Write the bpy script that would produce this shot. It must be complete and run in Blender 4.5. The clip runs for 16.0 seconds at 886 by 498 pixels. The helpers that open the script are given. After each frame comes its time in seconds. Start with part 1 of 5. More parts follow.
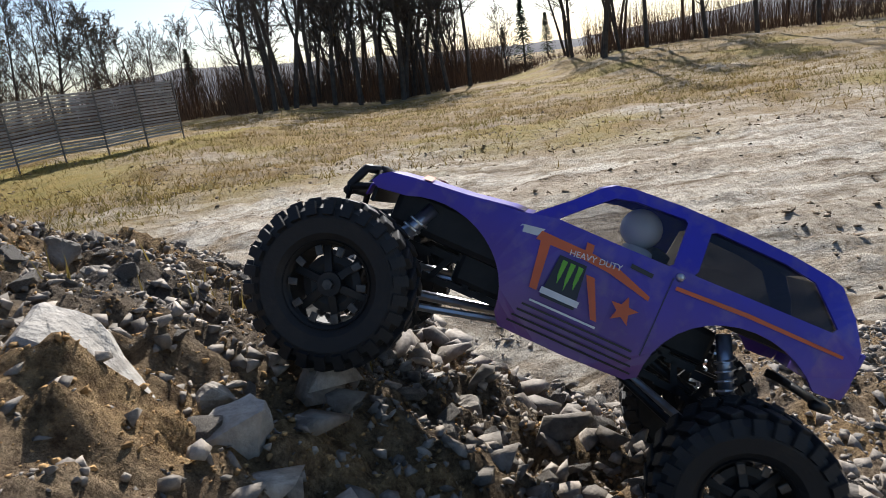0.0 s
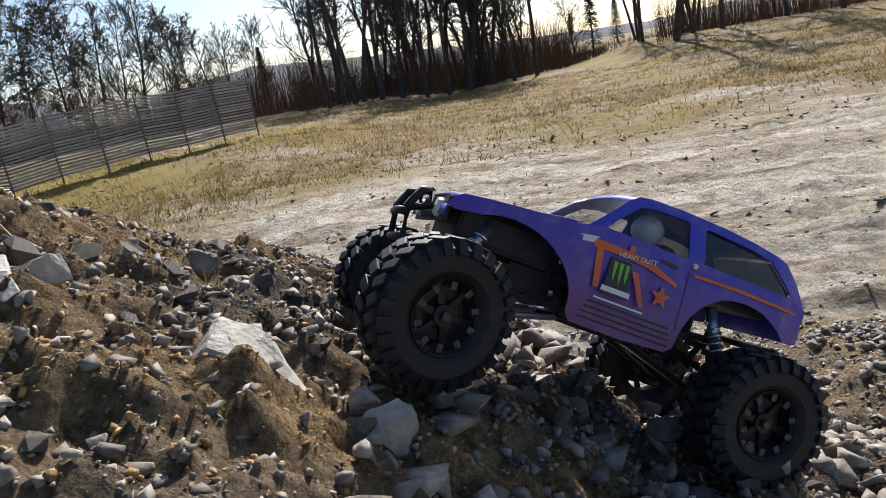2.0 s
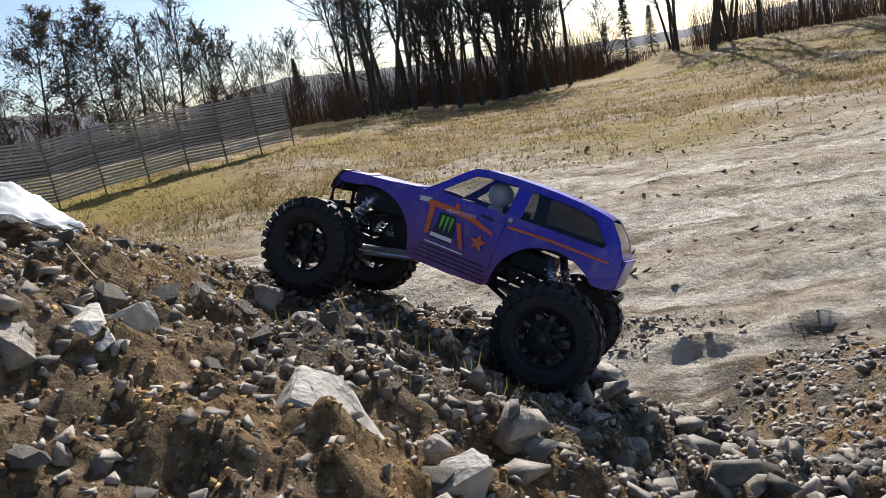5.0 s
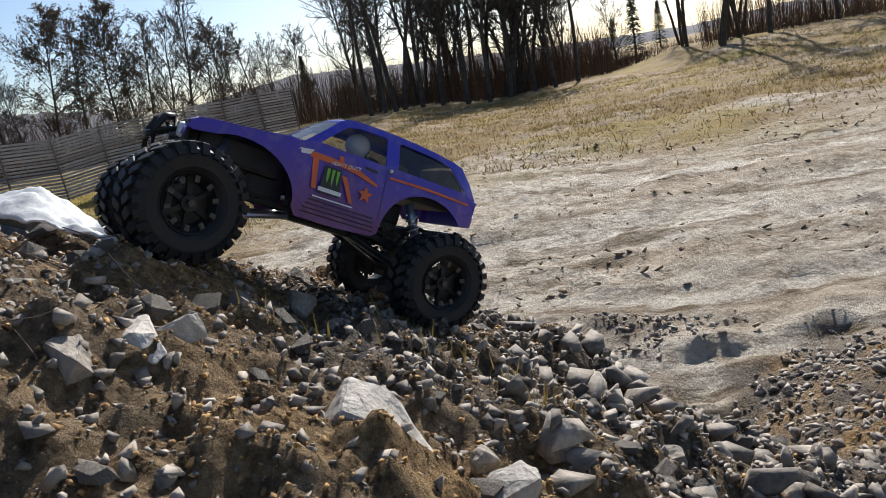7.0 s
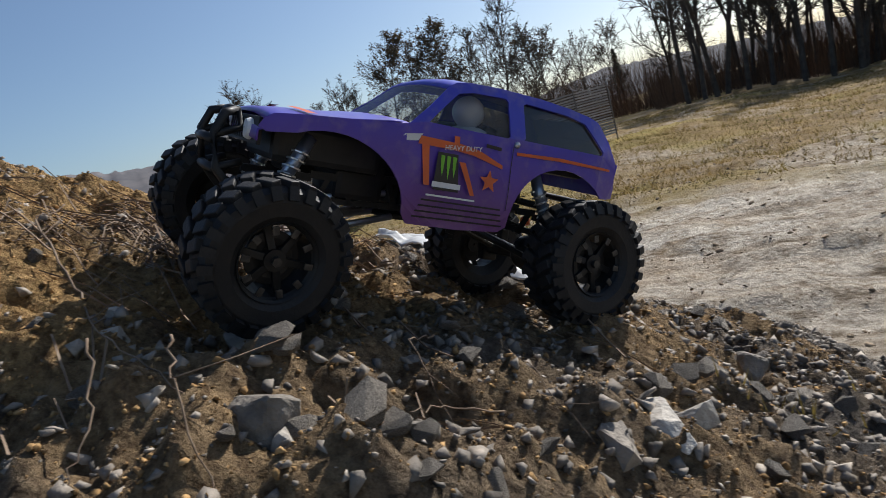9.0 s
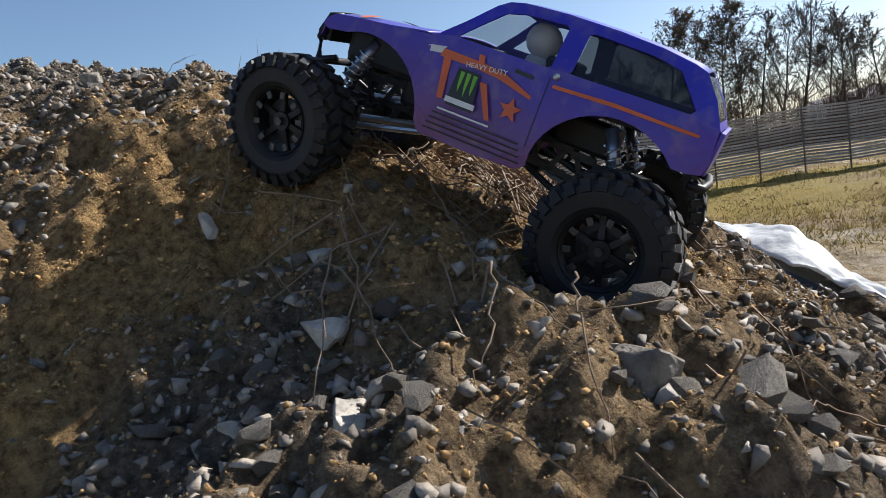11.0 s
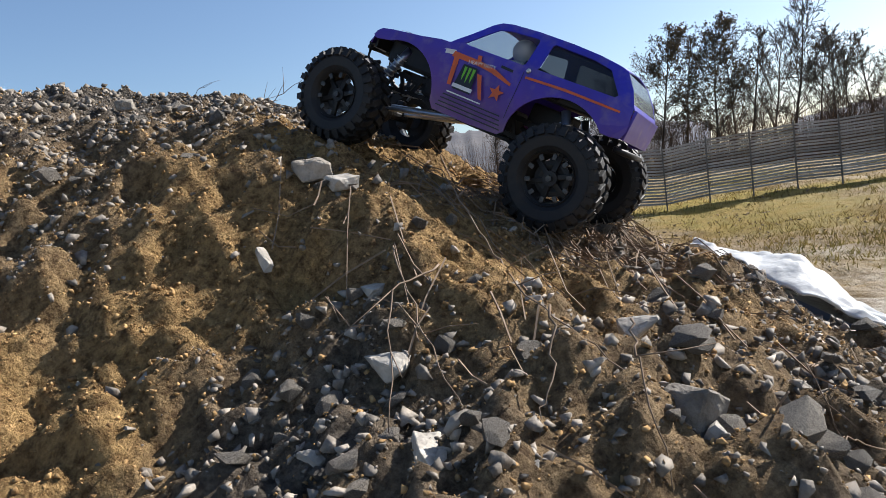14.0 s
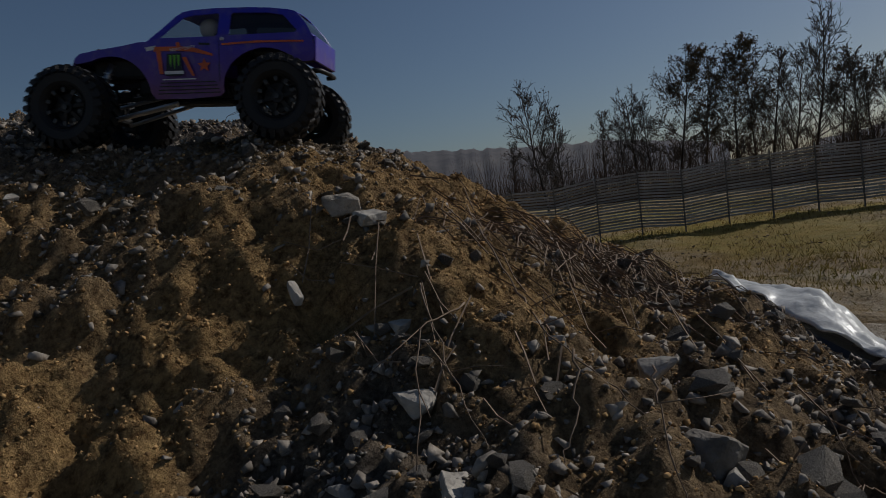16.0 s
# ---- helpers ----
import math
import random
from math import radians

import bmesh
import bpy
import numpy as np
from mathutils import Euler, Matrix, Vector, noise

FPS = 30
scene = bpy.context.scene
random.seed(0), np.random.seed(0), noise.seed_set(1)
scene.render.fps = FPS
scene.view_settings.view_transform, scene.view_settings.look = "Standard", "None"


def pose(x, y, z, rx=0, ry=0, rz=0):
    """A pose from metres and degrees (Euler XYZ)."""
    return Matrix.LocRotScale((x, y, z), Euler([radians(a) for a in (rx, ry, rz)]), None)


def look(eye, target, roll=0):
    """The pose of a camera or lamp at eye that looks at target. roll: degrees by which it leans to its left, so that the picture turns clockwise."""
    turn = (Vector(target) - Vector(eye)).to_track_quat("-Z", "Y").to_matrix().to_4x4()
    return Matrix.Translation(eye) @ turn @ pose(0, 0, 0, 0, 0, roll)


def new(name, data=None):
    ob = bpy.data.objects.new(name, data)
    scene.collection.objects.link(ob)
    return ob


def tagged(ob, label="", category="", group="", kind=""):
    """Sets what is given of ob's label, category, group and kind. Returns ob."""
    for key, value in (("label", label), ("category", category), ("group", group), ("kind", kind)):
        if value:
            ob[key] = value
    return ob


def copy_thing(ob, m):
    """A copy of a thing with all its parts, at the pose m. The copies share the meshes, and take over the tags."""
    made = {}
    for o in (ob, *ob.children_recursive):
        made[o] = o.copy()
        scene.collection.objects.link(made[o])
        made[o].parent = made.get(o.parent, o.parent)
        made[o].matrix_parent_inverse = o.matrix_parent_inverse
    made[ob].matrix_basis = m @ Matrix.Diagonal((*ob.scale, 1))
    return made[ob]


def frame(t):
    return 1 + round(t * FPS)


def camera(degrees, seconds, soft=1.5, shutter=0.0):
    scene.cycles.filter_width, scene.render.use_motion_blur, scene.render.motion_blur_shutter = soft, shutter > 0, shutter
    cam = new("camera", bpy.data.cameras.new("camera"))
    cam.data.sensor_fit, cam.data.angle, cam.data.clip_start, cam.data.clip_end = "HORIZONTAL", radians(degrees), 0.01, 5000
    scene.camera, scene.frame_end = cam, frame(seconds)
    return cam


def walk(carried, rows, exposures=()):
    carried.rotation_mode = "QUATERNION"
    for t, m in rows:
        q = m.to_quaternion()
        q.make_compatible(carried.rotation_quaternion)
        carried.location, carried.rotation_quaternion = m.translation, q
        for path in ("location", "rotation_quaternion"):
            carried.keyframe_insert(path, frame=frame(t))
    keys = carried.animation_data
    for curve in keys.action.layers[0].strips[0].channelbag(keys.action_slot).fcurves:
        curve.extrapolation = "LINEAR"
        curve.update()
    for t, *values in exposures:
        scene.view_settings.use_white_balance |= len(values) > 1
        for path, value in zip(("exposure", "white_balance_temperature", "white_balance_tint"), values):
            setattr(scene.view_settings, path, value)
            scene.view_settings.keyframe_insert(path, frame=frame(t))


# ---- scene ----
cam = camera(67, 16.0, soft=0.75, shutter=0.2)
# seconds, place, turn (Euler degrees)
PATH = [
    (0, (0.0361, 0.0288, 1.5688), (74.59, 7.95, -4.76)),
    (0.5, (0.0241, 0.0091, 1.5802), (75.22, 8.11, -3.03)),
    (1, (0.0123, 0.0047, 1.5936), (75.17, 8.77, -1.54)),
    (1.5, (0.0000, 0.0000, 1.6022), (75.14, 9.29, 0.03)),
    (2, (-0.0045, -0.0057, 1.6065), (74.63, 9.87, 0.71)),
    (2.5, (-0.0006, -0.0031, 1.5938), (74.01, 9.27, -0.12)),
    (3, (-0.0032, -0.0029, 1.5935), (74.02, 9.41, -0.11)),
    (3.5, (-0.0052, -0.0020, 1.5928), (73.42, 9.09, -0.04)),
    (4, (-0.0119, -0.0050, 1.6066), (74.13, 9.61, 0.91)),
    (4.5, (-0.0240, -0.0083, 1.6344), (75.88, 10.03, 3.02)),
    (7, (-0.0587, -0.0082, 1.6615), (75.74, 10.34, 4.03)),
    (7.5, (-0.0959, -0.0216, 1.6913), (77.58, 11.75, 8.69)),
    (8, (-0.1295, -0.0367, 1.7226), (78.12, 13.70, 14.27)),
    (8.5, (-0.1549, -0.0471, 1.7530), (78.28, 15.10, 21.41)),
    (9, (-0.1894, -0.0454, 1.7698), (81.12, 15.16, 30.23)),
    (9.5, (-0.2143, -0.0455, 1.7694), (82.26, 14.65, 37.62)),
    (10, (-0.2522, -0.0999, 1.7706), (82.09, 8.06, 43.50)),
    (10.2, (-0.2555, -0.0860, 1.7698), (82.40, 8.56, 46.75)),
    (12.3, (-0.2622, -0.1914, 1.8084), (83.73, 7.36, 54.46)),
    (12.5, (-0.2626, -0.1930, 1.8127), (83.33, 7.20, 54.22)),
    (13, (-0.2579, -0.1887, 1.8112), (83.62, 6.82, 52.97)),
    (13.5, (-0.2544, -0.1793, 1.8086), (83.67, 6.77, 51.39)),
    (14, (-0.2558, -0.1796, 1.8127), (84.35, 7.20, 51.84)),
    (14.5, (-0.2542, -0.1824, 1.8151), (85.00, 6.86, 52.10)),
    (15, (-0.2494, -0.1872, 1.8241), (85.49, 6.69, 52.32)),
    (15.5, (-0.2455, -0.1932, 1.8321), (86.59, 6.79, 53.17)),
    (16, (-0.2439, -0.1973, 1.8371), (85.96, 6.48, 53.32)),
]
walk(cam, [(t, pose(*p, *r)) for t, p, r in PATH], exposures=((0, 0.75), (4.5, 0.75), (7, 0.65), (8, 0.45), (8.5, 0.4), (9.5, 0.35), (10.2, 0.5), (12.3, 0.95), (14.5, 0.8), (15, 0.4), (15.5, -0.3), (16, -1.25)))

# ---- light ----
SUN_AZ, SUN_EL = -10.0, 35.5      # degrees to the left of +y, and above the horizon
world = bpy.data.worlds.new("world")
scene.world = world
world.use_nodes = True
wn = world.node_tree
sky = wn.nodes.new("ShaderNodeTexSky")
sky.sky_type, sky.sun_disc = "NISHITA", False
sky.sun_elevation, sky.sun_rotation = radians(SUN_EL), radians(-SUN_AZ)
sky.altitude, sky.air_density, sky.dust_density, sky.ozone_density = 300, 1.0, 1.4, 4.0
wn.links.new(sky.outputs[0], wn.nodes["Background"].inputs[0])
wn.nodes["Background"].inputs[1].default_value = 0.085
sun = new("sun", bpy.data.lights.new("sun", "SUN"))
sun.data.energy, sun.data.angle, sun.data.color = 5.0, radians(0.55), (1.0, 0.97, 0.93)
sun.matrix_world = look((0, 0, 0), (math.sin(radians(SUN_AZ)) * math.cos(radians(SUN_EL)), -math.cos(radians(SUN_AZ)) * math.cos(radians(SUN_EL)), -math.sin(radians(SUN_EL))))

# ---- materials ----


def mat(name, colour=(0.5, 0.5, 0.5), rough=0.6, metal=0.0, second=None, scale=30.0, bump=0.0, bump_scale=80.0, spec=0.5, random_value=0.0, island=0.0, lo=0.35, hi=0.65, coat=0.0):
    """Two colours mixed by noise, relief, and a value that varies from piece to piece."""
    m = bpy.data.materials.new(name)
    m.use_nodes = True
    nt = m.node_tree
    b = nt.nodes["Principled BSDF"]
    b.inputs["Roughness"].default_value, b.inputs["Metallic"].default_value = rough, metal
    b.inputs["Specular IOR Level"].default_value = spec
    b.inputs["Coat Weight"].default_value = coat
    co = nt.nodes.new("ShaderNodeTexCoord").outputs["Object"]
    second = second or tuple(c * 0.8 for c in colour)
    n = nt.nodes.new("ShaderNodeTexNoise")
    n.inputs["Scale"].default_value, n.inputs["Detail"].default_value, n.inputs["Roughness"].default_value = scale, 8, 0.65
    nt.links.new(co, n.inputs["Vector"])
    r = nt.nodes.new("ShaderNodeMapRange")
    r.inputs["From Min"].default_value, r.inputs["From Max"].default_value = lo, hi
    nt.links.new(n.outputs["Fac"], r.inputs["Value"])
    mix = nt.nodes.new("ShaderNodeMix")
    mix.data_type = "RGBA"
    mix.inputs[6].default_value, mix.inputs[7].default_value = (*colour, 1), (*second, 1)
    nt.links.new(r.outputs[0], mix.inputs[0])
    out = mix.outputs[2]
    if random_value or island:
        hsv = nt.nodes.new("ShaderNodeHueSaturation")
        src = nt.nodes.new("ShaderNodeObjectInfo").outputs["Random"] if random_value else nt.nodes.new("ShaderNodeNewGeometry").outputs["Random Per Island"]
        mr = nt.nodes.new("ShaderNodeMapRange")
        amount = random_value or island
        mr.inputs["To Min"].default_value, mr.inputs["To Max"].default_value = 1 - amount, 1 + amount
        nt.links.new(src, mr.inputs["Value"])
        nt.links.new(mr.outputs[0], hsv.inputs["Value"])
        nt.links.new(out, hsv.inputs["Color"])
        out = hsv.outputs[0]
    nt.links.new(out, b.inputs["Base Color"])
    if bump:
        n2 = nt.nodes.new("ShaderNodeTexNoise")
        n2.inputs["Scale"].default_value, n2.inputs["Detail"].default_value = bump_scale, 10
        nt.links.new(co, n2.inputs["Vector"])
        bp = nt.nodes.new("ShaderNodeBump")
        bp.inputs["Strength"].default_value, bp.inputs["Distance"].default_value = bump, 0.5 / bump_scale
        nt.links.new(n2.outputs["Fac"], bp.inputs["Height"])
        nt.links.new(bp.outputs[0], b.inputs["Normal"])
    return m


M_STONE = mat("grey_stone", (0.125, 0.104, 0.082), 0.85, second=(0.30, 0.262, 0.215), scale=35, bump=1.0, bump_scale=120, random_value=0.35)
M_PALE = mat("pale_limestone", (0.24, 0.21, 0.175), 0.75, second=(0.47, 0.43, 0.37), scale=38, bump=0.7, bump_scale=130, random_value=0.15)
M_STONES = mat("gravel_stone", (0.11, 0.09, 0.07), 0.8, second=(0.32, 0.275, 0.225), scale=45, bump=0.5, bump_scale=150, island=0.45)
M_CLOD = mat("clay_clod", (0.18, 0.102, 0.044), 0.95, second=(0.47, 0.295, 0.13), scale=40, bump=0.8, bump_scale=150, island=0.35, spec=0.2)
M_BARK = mat("bark", (0.04, 0.033, 0.028), 0.9, second=(0.085, 0.072, 0.06), scale=3, bump=0.4, bump_scale=12, spec=0.2)
M_TWIG = mat("twig_wood", (0.16, 0.11, 0.075), 0.85, second=(0.24, 0.18, 0.13), scale=60, spec=0.2)
M_LEAF = mat("withered_leaf", (0.10, 0.062, 0.03), 0.85, second=(0.06, 0.05, 0.025), scale=2, island=0.4, spec=0.2)
M_NEEDLE = mat("conifer_green", (0.03, 0.045, 0.025), 0.8, second=(0.05, 0.06, 0.03), scale=2, island=0.4, spec=0.2)
M_BRUSH = mat("brush_stems", (0.065, 0.042, 0.03), 0.9, second=(0.15, 0.088, 0.05), scale=0.6, island=0.4, spec=0.2)
M_SOIL = mat("dark_soil", (0.12, 0.086, 0.056), 0.95, second=(0.27, 0.205, 0.14), scale=12, bump=0.8, bump_scale=40, island=0.4, spec=0.2)
M_GRASS = mat("dry_grass", (0.22, 0.14, 0.05), 0.85, second=(0.15, 0.125, 0.035), scale=0.35, island=0.35, spec=0.2)
M_FENCE = mat("weathered_wood", (0.24, 0.22, 0.20), 0.7, second=(0.34, 0.31, 0.28), scale=4, random_value=0.3, spec=0.3)
M_POST = mat("dark_post", (0.10, 0.09, 0.08), 0.8, second=(0.15, 0.135, 0.12), scale=5, spec=0.3)
M_HILL = mat("wooded_hill", (0.10, 0.10, 0.11), 0.95, second=(0.16, 0.15, 0.15), scale=0.02, spec=0.1)
M_TARP = mat("white_sheeting", (0.78, 0.78, 0.76), 0.35, second=(0.6, 0.6, 0.58), scale=8, bump=0.3, bump_scale=14)
M_TARP_EDGE = mat("black_sheeting", (0.02, 0.02, 0.02), 0.5, bump=0.2, bump_scale=30)
M_RUBBER = mat("tyre_rubber", (0.012, 0.012, 0.013), 0.6, second=(0.026, 0.023, 0.02), scale=60, bump=0.3, bump_scale=300, lo=0.5, hi=0.8, spec=0.35)
M_BLACK = mat("black_plastic", (0.009, 0.009, 0.01), 0.5, second=(0.02, 0.019, 0.018), scale=40, spec=0.3)
M_STEEL = mat("bare_aluminium", (0.62, 0.63, 0.65), 0.3, metal=0.9, second=(0.5, 0.5, 0.5), scale=80)
M_RINGS = mat("dusty_aluminium", (0.03, 0.03, 0.03), 0.4, metal=0.5, second=(0.08, 0.075, 0.07), scale=150)
M_SHOCK = mat("shock_body", (0.30, 0.34, 0.42), 0.3, metal=0.8)
M_ORANGE = mat("orange_vinyl", (0.62, 0.11, 0.02), 0.4, second=(0.5, 0.09, 0.02), scale=40)
M_GREEN = mat("green_vinyl", (0.16, 0.45, 0.02), 0.4)
M_WHITE = mat("white_vinyl", (0.7, 0.7, 0.7), 0.45)
M_DECAL = mat("black_vinyl", (0.01, 0.01, 0.012), 0.4)
M_HELMET = mat("white_helmet", (0.75, 0.75, 0.74), 0.3)
M_SUIT = mat("grey_suit", (0.18, 0.18, 0.2), 0.7)
M_LAMP_RED = mat("red_lens", (0.6, 0.04, 0.015), 0.25)


def paint_material():
    """Blue candy paint with dust; the violet and pink sill fade also carries painted ground bounce."""
    m = mat("blue_paint", (0.03, 0.03, 0.44), 0.4, second=(0.035, 0.03, 0.35), scale=25, coat=0.25, spec=0.35)
    nt = m.node_tree
    b = nt.nodes["Principled BSDF"]
    old = b.inputs["Base Color"].links[0].from_socket
    co = nt.nodes.new("ShaderNodeTexCoord")
    sep = nt.nodes.new("ShaderNodeSeparateXYZ")
    nt.links.new(co.outputs["Object"], sep.inputs[0])
    # warm light bounced off the heap is put into the colour, stronger downwards
    r = nt.nodes.new("ShaderNodeMapRange")
    r.inputs["From Min"].default_value, r.inputs["From Max"].default_value = 0.105, 0.01
    r.inputs["To Max"].default_value = 0.7
    nt.links.new(sep.outputs["Z"], r.inputs["Value"])
    mix = nt.nodes.new("ShaderNodeMix")
    mix.data_type = "RGBA"
    mix.inputs[7].default_value = (0.17, 0.05, 0.085, 1)
    nt.links.new(r.outputs[0], mix.inputs[0])
    nt.links.new(old, mix.inputs[6])
    n = nt.nodes.new("ShaderNodeTexNoise")
    n.inputs["Scale"].default_value, n.inputs["Detail"].default_value = 60, 10
    nt.links.new(co.outputs["Object"], n.inputs["Vector"])
    rr = nt.nodes.new("ShaderNodeMapRange")
    rr.inputs["From Min"].default_value, rr.inputs["From Max"].default_value, rr.inputs["To Max"].default_value = 0.52, 0.8, 0.35
    nt.links.new(n.outputs["Fac"], rr.inputs["Value"])
    dust = nt.nodes.new("ShaderNodeMix")
    dust.data_type = "RGBA"
    dust.inputs[7].default_value = (0.3, 0.24, 0.2, 1)
    nt.links.new(rr.outputs[0], dust.inputs[0])
    nt.links.new(mix.outputs[2], dust.inputs[6])
    nt.links.new(dust.outputs[2], b.inputs["Base Color"])
    return m


M_PAINT = paint_material()


def let_light_through(m, amount):
    """Thin blades glow when the sun stands behind them."""
    nt = m.node_tree
    b = nt.nodes["Principled BSDF"]
    t = nt.nodes.new("ShaderNodeBsdfTranslucent")
    nt.links.new(b.inputs["Base Color"].links[0].from_socket, t.inputs["Color"])
    x = nt.nodes.new("ShaderNodeMixShader")
    x.inputs[0].default_value = amount
    nt.links.new(b.outputs[0], x.inputs[1])
    nt.links.new(t.outputs[0], x.inputs[2])
    nt.links.new(x.outputs[0], nt.nodes["Material Output"].inputs["Surface"])


let_light_through(M_GRASS, 0.4)
let_light_through(M_LEAF, 0.35)
let_light_through(M_TARP, 0.25)


def glass_material(name, tint, alpha):
    m = bpy.data.materials.new(name)
    m.use_nodes = True
    nt = m.node_tree
    b = nt.nodes["Principled BSDF"]
    b.inputs["Base Color"].default_value = (*tint, 1)
    b.inputs["Roughness"].default_value = 0.12
    b.inputs["Alpha"].default_value = alpha
    return m


M_GLASS = glass_material("clear_window", (0.05, 0.055, 0.065), 0.35)
M_TINT = glass_material("tinted_window", (0.012, 0.013, 0.016), 0.84)


def ground_material():
    """Clay and gravel on the mound, trodden sand, and dry grass, by the sheet's own zone values."""
    m = bpy.data.materials.new("earth")
    m.use_nodes = True
    nt = m.node_tree
    b = nt.nodes["Principled BSDF"]
    b.inputs["Roughness"].default_value = 0.95
    b.inputs["Specular IOR Level"].default_value = 0.2
    co = nt.nodes.new("ShaderNodeTexCoord").outputs["Object"]

    def noise_node(scale, detail=10, rough=0.65):
        n = nt.nodes.new("ShaderNodeTexNoise")
        n.inputs["Scale"].default_value, n.inputs["Detail"].default_value, n.inputs["Roughness"].default_value = scale, detail, rough
        nt.links.new(co, n.inputs["Vector"])
        return n.outputs["Fac"]

    def ranged(x, lo, hi, a=0.0, z=1.0):
        r = nt.nodes.new("ShaderNodeMapRange")
        for k, v in (("From Min", lo), ("From Max", hi), ("To Min", a), ("To Max", z)):
            r.inputs[k].default_value = v
        nt.links.new(x, r.inputs["Value"])
        return r.outputs[0]

    def mixed(f, a, z):
        x = nt.nodes.new("ShaderNodeMix")
        x.data_type = "RGBA"
        nt.links.new(f, x.inputs[0])
        for k, v in ((6, a), (7, z)):
            if isinstance(v, tuple):
                x.inputs[k].default_value = (*v, 1)
            else:
                nt.links.new(v, x.inputs[k])
        return x.outputs[2]

    def zone(name):
        a = nt.nodes.new("ShaderNodeAttribute")
        a.attribute_name = name
        return a.outputs["Fac"]

    grit = ranged(noise_node(90, 12, 0.75), 0.38, 0.62)
    clay = mixed(grit, (0.15, 0.08, 0.03), (0.60, 0.385, 0.165))
    gravel = mixed(grit, (0.055, 0.045, 0.036), (0.22, 0.185, 0.15))
    streak = nt.nodes.new("ShaderNodeMapping")
    streak.inputs["Scale"].default_value, streak.inputs["Rotation"].default_value = (0.22, 1.0, 1.0), (0, 0, 0.12)
    nt.links.new(co, streak.inputs["Vector"])

    def streak_node(scale, detail=12, rough=0.7):
        n = nt.nodes.new("ShaderNodeTexNoise")
        n.inputs["Scale"].default_value, n.inputs["Detail"].default_value, n.inputs["Roughness"].default_value = scale, detail, rough
        nt.links.new(streak.outputs[0], n.inputs["Vector"])
        return n.outputs["Fac"]

    sand_big = mixed(ranged(streak_node(1.1), 0.42, 0.6), (0.43, 0.355, 0.265), (0.63, 0.57, 0.475))
    sand = mixed(ranged(noise_node(5, 14, 0.82), 0.47, 0.64), sand_big, (0.19, 0.135, 0.08))
    sand = mixed(ranged(streak_node(2.3, 14, 0.78), 0.51, 0.62), sand, (0.15, 0.105, 0.06))
    dry = mixed(ranged(noise_node(1.6, 12, 0.75), 0.35, 0.65), (0.29, 0.19, 0.066), (0.135, 0.085, 0.032))
    green = mixed(ranged(noise_node(2.5, 12, 0.75), 0.35, 0.65), (0.20, 0.17, 0.03), (0.32, 0.22, 0.06))
    c = mixed(zone("gravel"), clay, gravel)
    c = mixed(zone("field"), c, sand)
    c = mixed(zone("grass"), c, dry)
    c = mixed(zone("green"), c, green)
    nt.links.new(c, b.inputs["Base Color"])
    bp = nt.nodes.new("ShaderNodeBump")
    bp.inputs["Strength"].default_value, bp.inputs["Distance"].default_value = 1.0, 0.010
    nt.links.new(noise_node(70, 14, 0.75), bp.inputs["Height"])
    bp2 = nt.nodes.new("ShaderNodeBump")
    bp2.inputs["Strength"].default_value, bp2.inputs["Distance"].default_value = 1.0, 0.10
    nt.links.new(noise_node(7, 10, 0.7), bp2.inputs["Height"])
    nt.links.new(bp.outputs[0], bp2.inputs["Normal"])
    nt.links.new(bp2.outputs[0], b.inputs["Normal"])
    return m


M_EARTH = ground_material()

# ---- terrain ----
# a spoil heap modelled as overlapping round heaps on a 0.7 m plan, heights in metres
HEAP_X0, HEAP_Y0, HEAP_STEP, HEAP_WIDTH = -3.8, -1.6, 0.7, 0.62
HEAPS = np.array([[0.081, 0.076, -0.194, 0.008, -0.025, -0.076, -0.1, -0.105, -0.004],
                  [0.184, 0.3, 0.329, 0.645, 0.074, 0.296, 0.26, -0.103, 0.038],
                  [0.098, 0.449, 0.625, 0.317, 0.385, 0.354, 0.266, -0.021, 0.045],
                  [0.007, 0.282, 0.427, 0.493, 0.603, 0.156, 0.251, 0.184, -0.153],
                  [-0.019, 0.242, 0.465, 0.375, -0.105, 0.599, 0.113, 0.208, -0.103],
                  [0.036, 0.234, 0.248, 0.345, 0.568, 0.169, -0.276, 0.297, 0.105],
                  [-0.056, -0.004, 0.024, 0.116, 0.149, -0.188, -0.131, 0.108, 0.03],
                  [-0.063, -0.042, 0.033, 0.032, -0.017, 0.027, 0.047, -0.018, -0.038]])
HUMP_X0, HUMP_Y0, HUMP_STEP_X, HUMP_STEP_Y, HUMP_WIDTH = -1.5, -0.05, 0.22, 0.18, 0.15
HUMPS = np.array([[0.021, -0.01, -0.041, -0.05, -0.002, 0.012],
                  [-0.036, 0.025, -0.009, -0.029, 0.029, 0.022],
                  [-0.031, 0.023, 0.024, 0.027, 0.001, 0.002],
                  [0.016, -0.013, -0.035, -0.019, -0.017, 0.004],
                  [0.016, 0.012, 0.013, 0.004, 0.014, 0.012],
                  [0.002, 0.006, 0.007, -0.003, -0.018, -0]])


